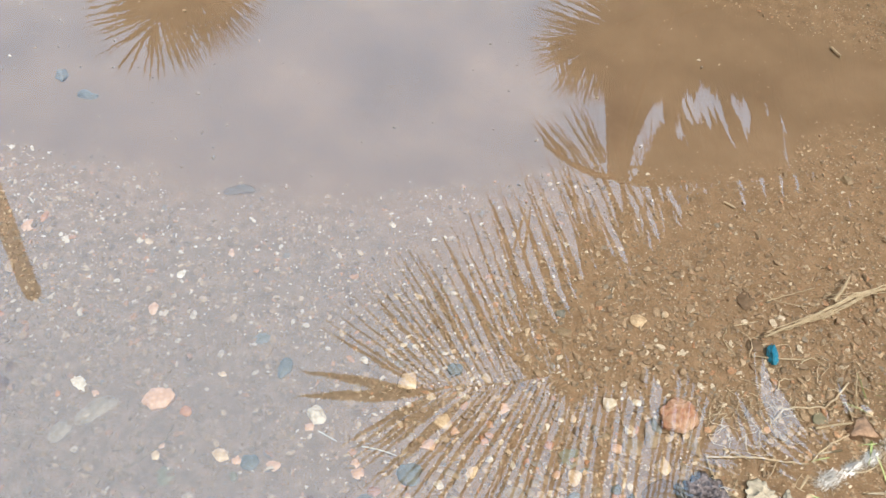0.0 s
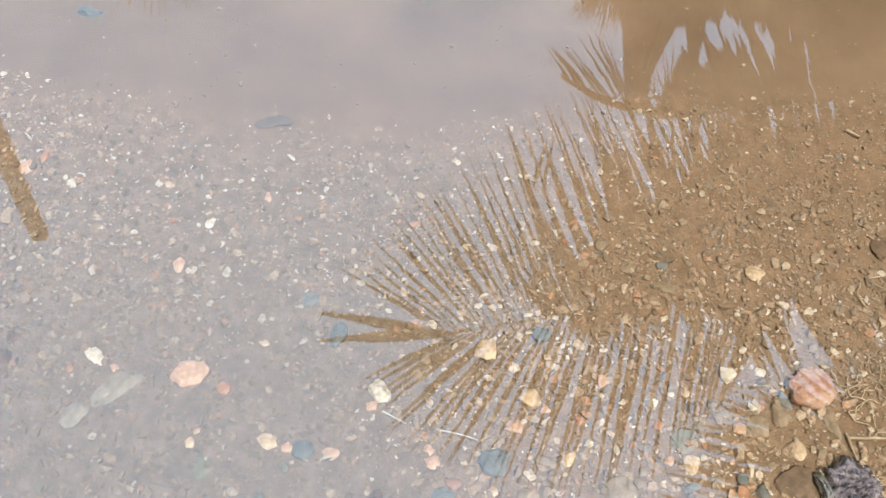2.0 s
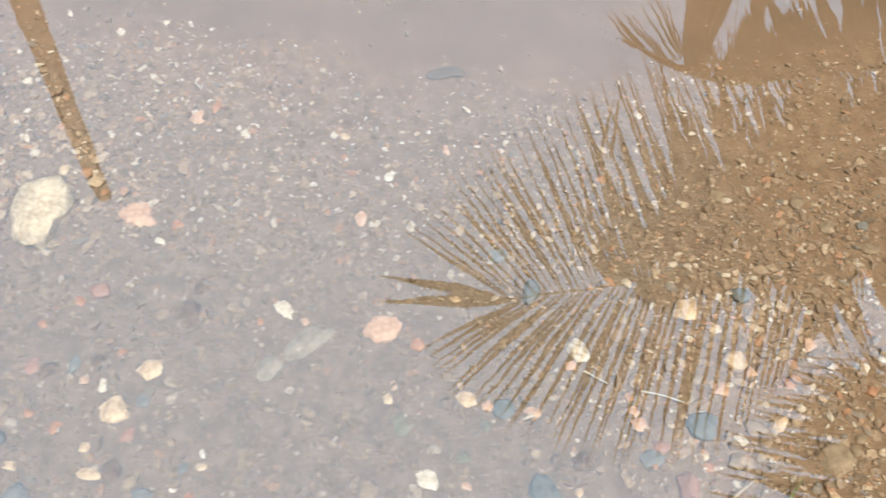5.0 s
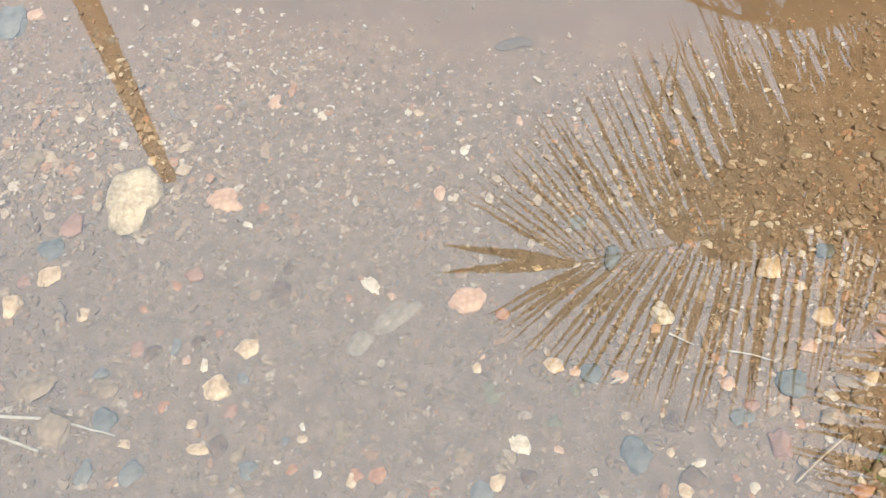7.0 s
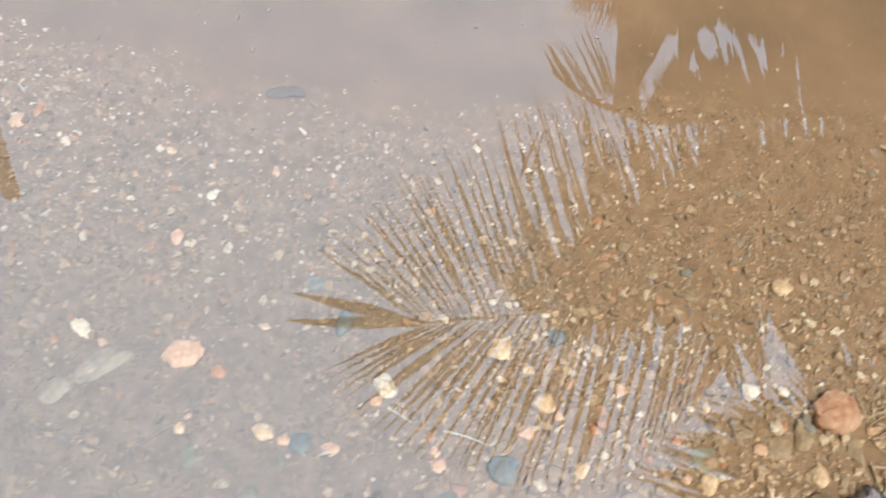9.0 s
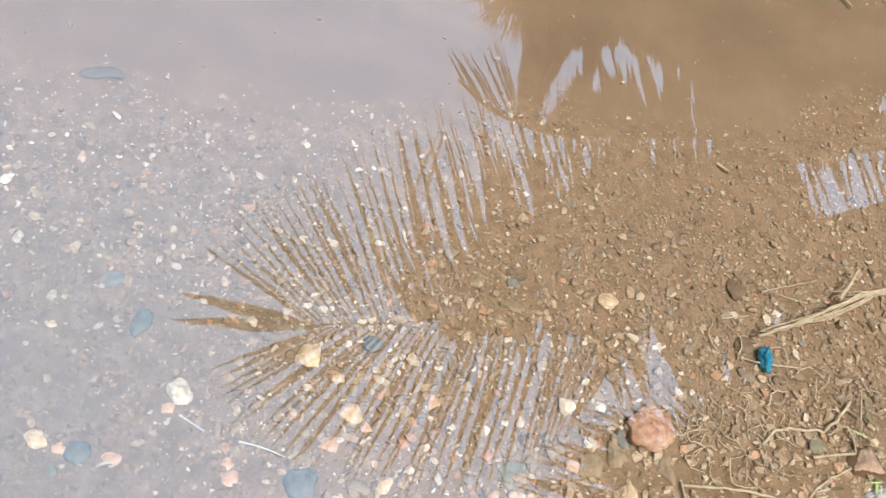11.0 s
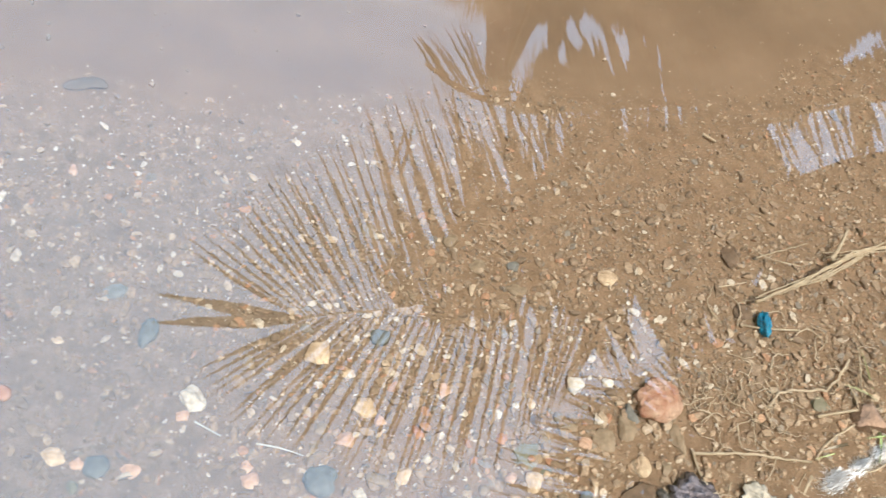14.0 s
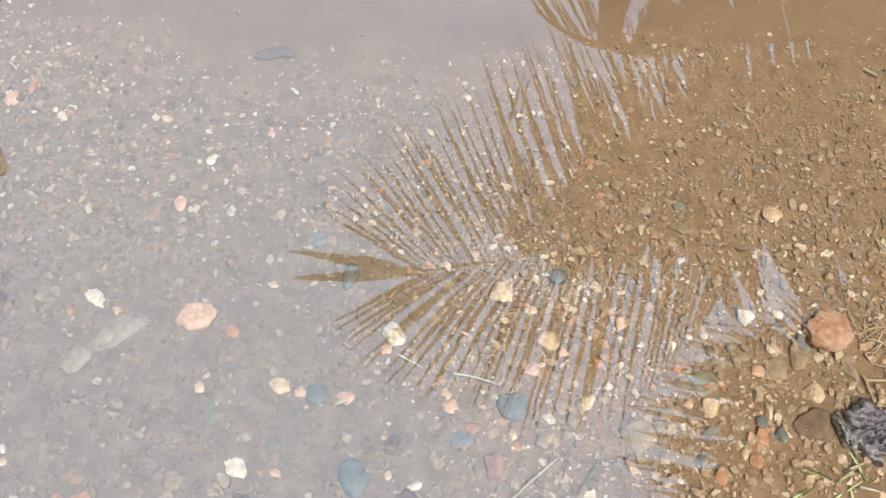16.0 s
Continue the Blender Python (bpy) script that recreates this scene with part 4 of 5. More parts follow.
stone(-0.778, 0.356, 0.013, 0.016, "orange", 0, label="tiny orange stone in mud")
stone(-0.742, 0.340, 0.018, 0.021, "orange", -25, label="small bright orange stone in mud")
stone(-0.698, 0.394, 0.012, 0.026, "white", 10, label="narrow white chip in mud")
stone(-0.666, 0.596, 0.020, 0.013, "white", 0, 0.01, 0.3, 0.7, "small square white chip")
stone(-0.820, 0.702, 0.014, 0.022, "cream", -5, 0.012, 0.2, 0.7, "bright yellowish chip by a large pale stone")
stone(-1.067, 0.989, 0.034, 0.026, "pink", 10, label="pinkish stone beside a grey slab")
stone(-0.816, 0.841, 0.026, 0.034, "tan", -20, label="tan angular stone in pale gravel")
stone(-0.626, 0.820, 0.016, 0.024, "orange", -15, label="orange-tan stone in pale gravel")
stone(-0.650, 0.800, 0.026, 0.026, "pink", 20, label="pinkish stone in pale gravel")
stone(-0.648, 0.620, 0.018, 0.027, "orange", 30, label="orange-pink stone in pale gravel")
stone(-0.366, 0.281, 0.020, 0.026, "tan", 0, label="tan pitted stone in mud")
stone(-0.350, 0.391, 0.013, 0.020, "cream", 20, label="pale stone tangled in a root")
stone(-0.343, 0.407, 0.012, 0.014, "pink", 20, label="pale pink stone tangled in a root")
stone(-0.117, 0.322, 0.026, 0.030, "brown", 0, label="brownish pink stone under water")
stone(-0.326, 0.360, 0.034, 0.030, "green", 20, 0.008, label="stone coated in green algae")
stone(-0.496, 0.250, 0.016, 0.020, "cream", 20, label="small cream stone in mud")
stone(-0.342, 0.238, 0.028, 0.034, "grey", 8, label="grey stone half buried in mud")
stone(-0.697, 1.181, 0.028, 0.036, "grey", 20, 0.022, 0.3, label="pale lump lying in the far silt")
stone(-0.634, 1.128, 0.052, 0.026, "blue", 0, 0.016, 0.35, label="dark bluish lump lying in the far silt")


stone(0.392, 0.438, 0.026, 0.036, "tan", 15, 0.014, 0.4, label="three-cornered greyish tan stone at the shore")
stone(0.365, 0.424, 0.038, 0.030, "tan", 5, 0.012, 0.4, label="flat tan stone sunk in the shore mud")
stone(0.457, 0.425, 0.020, 0.046, "tan", 15, 0.012, 0.4, label="long pale tan stone lying in mud")
stone(0.405, 0.392, 0.024, 0.030, "cream", 10, 0.014, 0.4, label="pale knobbly stone in the shore mud")


stone(-0.874, 0.463, 0.019, 0.025, "cream", -10, label="pale cream stone among brown gravel")
stone(-0.790, 0.473, 0.019, 0.013, "orange", -2, label="small orange stone on the puddle bed")
stone(-0.753, 0.506, 0.020, 0.016, "orange", -27, label="smooth orange stone among gravel")
stone(-0.684, 0.438, 0.013, 0.013, "orange", 10, label="smooth orange stone among gravel")
stone(-0.645, 0.376, 0.018, 0.020, "grey", 21, label="dull grey stone sunk in the silt")
stone(-0.722, 0.399, 0.013, 0.013, "pink", -21, label="pinkish stone among the gravel")
stone(-0.701, 0.317, 0.015, 0.015, "cream", -29, label="small cream stone on the puddle bed")
stone(-0.664, 0.291, 0.024, 0.035, "brown", -32, label="dull brown stone sunk in the silt")
stone(-0.637, 0.284, 0.019, 0.031, "tan", -38, label="small tan stone on the puddle bed")
stone(-0.561, 0.300, 0.014, 0.012, "cream", 11, label="pale cream stone among brown gravel")
stone(-0.561, 0.315, 0.009, 0.013, "white", 30, label="white angular chip among gravel")
stone(-0.582, 0.297, 0.012, 0.014, "grey", -3, label="dull grey stone sunk in the silt")
stone(-0.588, 0.274, 0.012, 0.010, "white", -33, label="white angular chip among gravel")
stone(-0.600, 0.264, 0.019, 0.016, "tan", -12, label="small tan stone on the puddle bed")
stone(-0.569, 0.263, 0.017, 0.013, "orange", 26, label="smooth orange stone among gravel")
stone(-0.538, 0.259, 0.012, 0.013, "white", 28, label="small white chip on the puddle bed")
stone(-0.623, 0.260, 0.029, 0.024, "grey", 6, label="small grey stone among gravel")
stone(-0.633, 0.235, 0.029, 0.019, "tan", -5, label="small tan stone on the puddle bed")
stone(-0.663, 0.248, 0.015, 0.015, "tan", -18, label="rough tan stone among gravel")
stone(-0.653, 0.336, 0.015, 0.030, "red", -27, label="dull red stone sunk in the silt")
stone(-0.739, 0.420, 0.015, 0.028, "grey", -7, label="small grey stone among gravel")
stone(-0.709, 0.425, 0.020, 0.022, "brown", -13, label="flat reddish brown stone under water")
stone(-0.770, 0.410, 0.021, 0.034, "brown", -37, label="dull brown stone sunk in the silt")
stone(-0.788, 0.415, 0.021, 0.028, "red", -7, label="dull red stone sunk in the silt")
stone(-0.832, 0.382, 0.024, 0.020, "grey", -6, label="small grey stone among gravel")
stone(-0.783, 0.292, 0.020, 0.016, "cream", -16, label="small cream stone on the puddle bed")
stone(-0.766, 0.256, 0.030, 0.042, "grey", -19, label="small grey stone among gravel")
stone(-0.825, 0.255, 0.026, 0.038, "grey", -1, label="dull grey stone sunk in the silt")
stone(-0.517, 0.487, 0.010, 0.013, "orange", -3, label="smooth orange stone among gravel")
stone(-0.460, 0.487, 0.014, 0.013, "pink", 7, label="small pale pink stone on the bed")
stone(-0.454, 0.506, 0.010, 0.010, "grey", -29, label="small grey stone among gravel")
stone(-0.397, 0.238, 0.016, 0.013, "orange", 37, label="small orange stone on the puddle bed")
stone(-0.785, 0.247, 0.013, 0.016, "cream", 3, label="pale cream stone among brown gravel")
stone(-0.155, 0.425, 0.019, 0.012, "tan", 24, label="rough tan stone among gravel")
stone(0.024, 0.431, 0.017, 0.018, "tan", -9, label="small tan stone on the puddle bed")
stone(0.017, 0.409, 0.012, 0.017, "tan", -18, label="rough tan stone among gravel")
stone(0.053, 0.417, 0.030, 0.020, "pink", -9, label="small pale pink stone on the bed")
stone(0.022, 0.335, 0.019, 0.013, "cream", 20, label="pale cream stone among brown gravel")
stone(0.029, 0.322, 0.017, 0.012, "orange", -5, label="small orange stone on the puddle bed")
stone(0.062, 0.331, 0.024, 0.029, "tan", -29, label="rough tan stone among gravel")
stone(0.088, 0.338, 0.017, 0.017, "tan", 30, label="small tan stone on the puddle bed")
stone(0.136, 0.429, 0.018, 0.019, "orange", -2, label="smooth orange stone among gravel")
stone(-0.251, 0.290, 0.014, 0.013, "pink", -40, label="small pale pink stone on the bed")
stone(-0.122, 0.287, 0.014, 0.013, "cream", -3, label="pale cream stone among brown gravel")
stone(-0.091, 0.276, 0.021, 0.013, "white", 33, label="small white chip on the puddle bed")
stone(-0.046, 0.281, 0.019, 0.016, "tan", -1, label="rough tan stone among gravel")
stone(-0.051, 0.259, 0.012, 0.009, "orange", 25, label="small orange stone on the puddle bed")
stone(-0.109, 0.242, 0.023, 0.022, "cream", -16, label="pale cream stone among brown gravel")
stone(-0.099, 0.259, 0.032, 0.031, "brown", 12, label="flat reddish brown stone under water")
stone(0.081, 0.245, 0.029, 0.019, "orange", 14, label="smooth orange stone among gravel")
stone(-0.288, 0.257, 0.023, 0.021, "brown", 36, label="flat reddish brown stone under water")
stone(-0.254, 0.322, 0.023, 0.018, "green", -4, label="stone with a greenish coat")
stone(-0.062, 0.402, 0.014, 0.010, "cream", 15, label="small cream stone on the puddle bed")
stone(-0.229, 0.361, 0.016, 0.016, "green", 17, label="stone with a greenish coat")
stone(0.088, 0.374, 0.030, 0.020, "tan", -20, label="rough tan stone among gravel")
stone(-0.209, 0.470, 0.014, 0.014, "tan", -11, label="small tan stone on the puddle bed")
stone(-0.272, 0.526, 0.015, 0.010, "cream", -1, label="pale cream stone among brown gravel")
stone(-0.059, 0.508, 0.017, 0.020, "tan", -7, label="small tan stone on the puddle bed")
stone(0.056, 0.499, 0.020, 0.016, "cream", -35, label="pale cream stone among brown gravel")
stone(0.287, 0.422, 0.016, 0.018, "tan", -30, label="small tan stone on the puddle bed")
stone(0.338, 0.420, 0.019, 0.017, "pink", -35, label="pinkish stone among the gravel")
stone(0.279, 0.446, 0.019, 0.017, "brown", 19, label="dull brown stone sunk in the silt")
stone(0.323, 0.440, 0.019, 0.014, "tan", -5, label="small tan stone on the puddle bed")
stone(0.386, 0.370, 0.012, 0.010, "cream", 26, label="small cream stone on the puddle bed")
stone(0.300, 0.352, 0.020, 0.016, "tan", 28, label="rough tan stone among gravel")
stone(0.265, 0.343, 0.022, 0.016, "grey", 20, label="dull grey stone sunk in the silt")
stone(0.202, 0.347, 0.017, 0.018, "tan", 3, label="rough tan stone among gravel")
stone(0.211, 0.363, 0.014, 0.017, "tan", -22, label="small tan stone on the puddle bed")
stone(0.312, 0.304, 0.020, 0.019, "orange", -15, label="small orange stone on the puddle bed")
stone(0.300, 0.313, 0.011, 0.014, "cream", -32, label="pale cream stone among brown gravel")
stone(0.296, 0.327, 0.012, 0.013, "cream", 12, label="small cream stone on the puddle bed")
stone(0.434, 0.389, 0.017, 0.022, "tan", -15, label="rough tan stone among gravel")
stone(0.452, 0.381, 0.012, 0.013, "cream", 16, label="pale cream stone among brown gravel")
stone(0.166, 0.292, 0.016, 0.015, "cream", -5, label="pale cream stone among brown gravel")
stone(0.218, 0.281, 0.011, 0.007, "white", -17, label="small white chip on the puddle bed")
stone(0.243, 0.377, 0.016, 0.014, "pink", 5, label="pinkish stone among the gravel")
stone(0.284, 0.384, 0.019, 0.011, "green", 15, label="pale greenish stone on the bed")
stone(0.275, 0.466, 0.013, 0.014, "cream", 35, label="pale cream stone among brown gravel")
stone(0.256, 0.465, 0.011, 0.010, "white", 1, label="small white chip on the puddle bed")
stone(0.311, 0.453, 0.010, 0.010, "tan", 31, label="rough tan stone among gravel")
stone(0.371, 0.451, 0.010, 0.014, "orange", -15, label="smooth orange stone among gravel")
stone(0.234, 0.423, 0.017, 0.016, "orange", 1, label="small orange stone on the puddle bed")
stone(0.221, 0.453, 0.008, 0.015, "grey", -28, label="small grey stone among gravel")


def flat_leaf(x, y, turn, length, width, mat, label, blunt=0.45, curl=0.18):
    """A sodden leaf lying curled on the bed."""
    bm = lump(61, length / 2, width / 2, 0.0028, 4, 0.12, blunt, 0.9)
    for v in bm.verts:
        v.co.y += curl * length * math.sin((v.co.x / length + 0.5) * 2.4) - 0.66 * curl * length
        v.co.z += 0.0012 * math.sin(v.co.x * 150) + 0.001 * math.sin(v.co.y * 330)
    ob = part("leaf", bm, mat)
    ob.matrix_world = pose(x, y, height(x, y) + 0.0032, 0, 0, turn)
    return tagged(ob, label, "leaf")


SODDEN = two_tone("sodden_leaf", (0.200, 0.155, 0.104), (0.320, 0.256, 0.178), 140, 0.85, 0.8, 0.002)
flat_leaf(-0.452, 0.458, 30, 0.080, 0.034, SODDEN, "greyish sodden leaf lying on the muddy bed")
flat_leaf(-0.497, 0.422, 40, 0.042, 0.031, SODDEN, "torn greyish sodden leaf end on the muddy bed")
flat_leaf(-0.300, 0.893, 4, 0.062, 0.022, two_tone("silted_leaf", (0.120, 0.088, 0.058), (0.170, 0.120, 0.076), 60), "dark rotten leaf sunk in the silt")

# ---- straws, twigs and roots ----
stem("straw", [(-1.02, 0.330, 0.010), (-0.953, 0.323, 0.012), (-0.87, 0.318, 0.010), (-0.796, 0.301, 0.003)], 0.0033, 0.0011, PALE, "long pale dry straw lying in the mud", "straw", seed=1, wobble=0.0006)
stem("straw", [(-0.99, 0.315, 0.008), (-0.947, 0.300, 0.008), (-0.891, 0.282, 0.003)], 0.0027, 0.0020, PALE, "short pale straw under a longer one", "straw", seed=2)
stem("straw", [(-0.113, 0.432, 0.010), (-0.084, 0.417, 0.008)], 0.0013, 0.0011, PALE, "short pale straw among stones", "straw", 4, seed=3)
stem("straw", [(-0.046, 0.408, 0.012), (-0.02, 0.404, 0.012), (0.006, 0.396, 0.010)], 0.0013, 0.0008, PALE, "thin pale straw under water", "straw", 6, seed=4)
stem("root", [(-0.790, 0.460, 0.003), (-0.75, 0.454, 0.003), (-0.68, 0.457, 0.003), (-0.619, 0.462, 0.003), (-0.59, 0.475, 0.003)], 0.0010, 0.0007, SILTROOT, "fine pale root on the muddy bed", "root", 24, seed=5, wobble=0.0012)
stem("root", [(-0.645, 0.358, 0.003), (-0.60, 0.352, 0.004), (-0.56, 0.356, 0.003), (-0.50, 0.345, 0.003)], 0.0011, 0.0006, SILTROOT, "thin wavy root on the muddy bed", "root", 24, seed=6, wobble=0.0012)
stem("root", [(-0.382, 0.422, 0.003), (-0.36, 0.437, 0.004), (-0.335, 0.448, 0.003)], 0.0013, 0.0006, SILTROOT, "thin root beside a pink stone", "root", 10, seed=7, wobble=0.001)
stem("root", [(-0.395, 0.365, 0.003), (-0.374, 0.378, 0.004), (-0.350, 0.396, 0.010), (-0.340, 0.408, 0.012), (-0.333, 0.431, 0.006)], 0.0013, 0.0018, SILTROOT, "pale branched root with a white knob", "root", 16, seed=8, wobble=0.001)
stem("root", [(-0.42, 0.352, 0.003), (-0.36, 0.335, 0.003), (-0.30, 0.352, 0.003), (-0.25, 0.362, 0.003)], 0.0010, 0.0005, SILTROOT, "hair-thin root on the muddy bed", "root", 20, seed=9, wobble=0.0012)
stem("root", [(-0.56, 0.42, 0.003), (-0.53, 0.421, 0.003), (-0.495, 0.417, 0.003)], 0.0010, 0.0006, SILTROOT, "hair-thin root by a sodden leaf", "root", 12, seed=10, wobble=0.001)
stem("twig", [(0.596, 0.612, 0.004), (0.66, 0.640, 0.008), (0.72, 0.672, 0.012), (0.778, 0.700, 0.013), (0.87, 0.722, 0.011), (0.970, 0.738, 0.008)], 0.0024, 0.0014, STRAW, "long dry forked stalk lying over the gravel", "twig", 24, seed=11, lift=0.015, wobble=0.0005)
stem("twig", [(0.728, 0.684, 0.010), (0.748, 0.708, 0.015), (0.768, 0.737, 0.018)], 0.0034, 0.0022, STRAW, "short split end of a dry stalk", "twig", 8, seed=12, lift=0.015, wobble=0.0005)
stem("twig", [(0.905, 0.752, 0.006), (0.95, 0.776, 0.014), (0.985, 0.800, 0.016), (1.032, 0.812, 0.010)], 0.0042, 0.0026, STRAW, "pale dry stalk end rising from shallow water", "twig", 14, seed=13, lift=0.015, wobble=0.0007)
for k in range(7):
    rng = random.Random(640 + k)
    o, e = rng.gauss(0, 0.006), rng.uniform(0.70, 0.96)
    stem("twig", [(0.60 + 0.02 * k, 0.614 + 0.010 * k + o, 0.006), (0.70, 0.655 + o, 0.012), (0.78, 0.697 + o * 0.5, 0.014), (e, 0.700 + (e - 0.78) * 0.2 + o, 0.008)], 0.0010, 0.0006, STRAW, "thin dry strand along a thicker stalk", "twig", 16, seed=k + 70, lift=0.015, wobble=0.0006)
stem("twig", [(0.470, 0.407, 0.006), (0.54, 0.404, 0.008), (0.617, 0.395, 0.006)], 0.0020, 0.0016, STRAW, "straight pale stalk on the mud", "twig", 14, seed=15, wobble=0.0007)
stem("twig", [(0.470, 0.409, 0.006), (0.472, 0.385, 0.005), (0.475, 0.362, 0.004)], 0.0016, 0.0011, STRAW, "short pale stalk crossing a straight one", "twig", 8, seed=16)
stem("root", [(0.583, 0.467, 0.004), (0.608, 0.490, 0.006), (0.645, 0.490, 0.006), (0.675, 0.495, 0.007), (0.715, 0.534, 0.005)], 0.0020, 0.0018, ROOT, "pale bent root on the muddy bank", "root", 18, seed=17, wobble=0.001)
stem("twig", [(0.642, 0.454, 0.006), (0.69, 0.462, 0.009), (0.736, 0.467, 0.008)], 0.0023, 0.0016, STRAW, "short dry stalk in front of a brown stone", "twig", 8, seed=18)
stem("twig", [(0.555, 0.640, 0.004), (0.597, 0.649, 0.005)], 0.0012, 0.0008, ROOT, "small dry twig on the gravel", "twig", 6, seed=19)
stem("twig", [(0.575, 0.585, 0.004), (0.607, 0.578, 0.008), (0.66, 0.580, 0.005)], 0.0014, 0.0010, STRAW, "dry stalk under a blue plastic scrap", "twig", 8, seed=20)
stem("twig", [(0.586, 0.905, 0.004), (0.603, 0.889, 0.005)], 0.0024, 0.0018, STRAW, "bit of yellow straw in fine gravel", "straw", 4, seed=21)
stem("twig", [(0.903, 1.356, 0.006), (0.915, 1.326, 0.008)], 0.0029, 0.0023, STRAW, "bit of yellow straw on the far shore", "straw", 4, seed=22)
stem("twig", [(0.62, 0.40, 0.006), (0.66, 0.43, 0.010), (0.70, 0.452, 0.012), (0.70, 0.50, 0.008)], 0.0018, 0.0010, ROOT, "crooked dry twig on the muddy bank", "twig", 12, seed=23, wobble=0.0015)
stem("twig", [(0.012, 0.253, 0.004), (0.04, 0.278, 0.010), (0.075, 0.306, 0.016)], 0.0015, 0.0010, STRAW, "thin dry stalk at the water's edge", "straw", 8, seed=24)
for i in range(46):
    rng = random.Random(500 + i)
    x = rng.uniform(0.50, 0.98)
    y = rng.uniform(0.33, 0.62) + 0.12 * (x - 0.5)
    a = rng.uniform(0, 2 * math.pi)
    ln = rng.uniform(0.02, 0.065)
    bend = rng.uniform(-0.5, 0.5) * ln
    stem("root", [(x, y, 0.003), (x + ln * 0.5 * math.cos(a) - bend * math.sin(a), y + ln * 0.5 * math.sin(a) + bend * math.cos(a), 0.008), (x + ln * math.cos(a), y + ln * math.sin(a), 0.003)],
         rng.uniform(0.0006, 0.0014), 0.0005, rng.choice((ROOT, STRAW, ROOT)), "fine dry rootlet on the muddy bank", "root", 8, seed=i, wobble=0.0008)


# ---- scraps, rags and grass on the bank ----
def scrap(name, x, y, w, d, h, turn, mat, label, cat, seed, lift=0.0, crumple=0.35):
    """A crumpled piece of soft stuff, creased all over."""
    bm = bmesh.new()
    bmesh.ops.create_icosphere(bm, subdivisions=5, radius=1)
    off = Vector((seed * 3.7, seed * 1.3, seed * 2.9))
    for v in bm.verts:
        p = v.co.copy()
        k = 1 + crumple * noise.noise(p * 1.6 + off) + crumple * 0.6 * abs(noise.noise(p * 4.1 + off)) - crumple * 0.5 * abs(noise.noise(p * 9.3 + off)) + crumple * 0.3 * noise.noise(p * 19 + off)
        v.co = Vector((p.x * k * w / 2, p.y * k * d / 2, p.z * k * h / 2))
    for f in bm.faces:
        f.smooth = True
    ob = part(name, bm, mat)
    ob.matrix_world = pose(x, y, height(x, y) + h * 0.3 + lift, 0, 0, turn)
    return tagged(ob, label, cat)


blue = scrap("plastic_scrap", 0.607, 0.586, 0.016, 0.036, 0.018, -6, PLASTIC, "bright blue crumpled plastic scrap on the gravel", "litter", 3, 0.004, 0.45)
edge = scrap("torn_edge", 0.611, 0.573, 0.007, 0.006, 0.005, 10, FOAM, "", "", 9, 0.006, 0.3)
edge.parent, edge.matrix_parent_inverse = blue, blue.matrix_world.inverted()
tagged(edge, "whitish torn edge")
# flat dark brown lump added to give the shade of a hole in the gravel
scrap("clod", 0.584, 0.604, 0.026, 0.022, 0.006, 0, STONES["brown"], "flat dark lump in place of a shaded hole beside a blue plastic scrap", "clod", 21, 0.0, 0.3)


def patch(name, x, y, w, d, h, turn, mat, label, cat, seed, folds=5.0, edge=0.25, sharp=1.0):
    """A crumpled sheet lying on the ground: ridges and hollows inside a ragged outline."""
    off = Vector((seed * 3.7, seed * 1.9, seed * 2.3))
    bm, rows = bmesh.new(), []
    for i in range(26):
        r = i / 25
        row = []
        for k in range(72):
            a = 2 * math.pi * k / 72
            c = Vector((math.cos(a), math.sin(a), 0))
            reach = r * (1 + edge * noise.noise(c * 1.7 + off) + edge * 0.8 * noise.noise(c * 6.0 + off) * r)
            p = c * reach
            ridge = (1 - abs(noise.noise(p * folds + off))) ** 2 * 0.7 + abs(noise.noise(p * folds * 2.3 + off)) * 0.5 * sharp + noise.noise(p * folds * 5 + off) * 0.22 * sharp
            row.append(bm.verts.new((p.x * w / 2, p.y * d / 2, h * ridge * (1 - r ** 3) + 0.001)))
        rows.append(row)
    for a, b in zip(rows, rows[1:]):
        for k in range(72):
            bm.faces.new((a[k], b[k], b[(k + 1) % 72], a[(k + 1) % 72])).smooth = True
    bmesh.ops.remove_doubles(bm, verts=rows[0], dist=1e-6)
    bmesh.ops.solidify(bm, geom=bm.faces[:], thickness=0.0012)
    bmesh.ops.recalc_face_normals(bm, faces=bm.faces[:])
    ob = part(name, bm, mat)
    ob.matrix_world = pose(x, y, height(x, y) + 0.002, 0, 0, turn)
    return tagged(ob, label, cat)


def wisps(owner, x, y, n, reach, seed, mat, thick=0.0006):
    """Loose threads that stick out of a wad or rag."""
    rng = random.Random(seed)
    for i in range(n):
        a, ln = rng.uniform(0, 2 * math.pi), reach * rng.uniform(0.5, 1.3)
        b, lift = a + rng.uniform(-1.4, 1.4), rng.uniform(0.004, 0.014)
        px, py = x + rng.gauss(0, reach * 0.35), y + rng.gauss(0, reach * 0.25)
        th = stem("strand", [(px, py, 0.006), (px + ln * 0.5 * math.cos(a), py + ln * 0.5 * math.sin(a), lift), (px + ln * 0.5 * (math.cos(a) + math.cos(b)), py + ln * 0.5 * (math.sin(a) + math.sin(b)), 0.004)],
                  thick, thick * 0.6, mat, "", "", 8, seed=seed + i, wobble=0.0006, parent=owner)
        th.matrix_parent_inverse = owner.matrix_world.inverted()


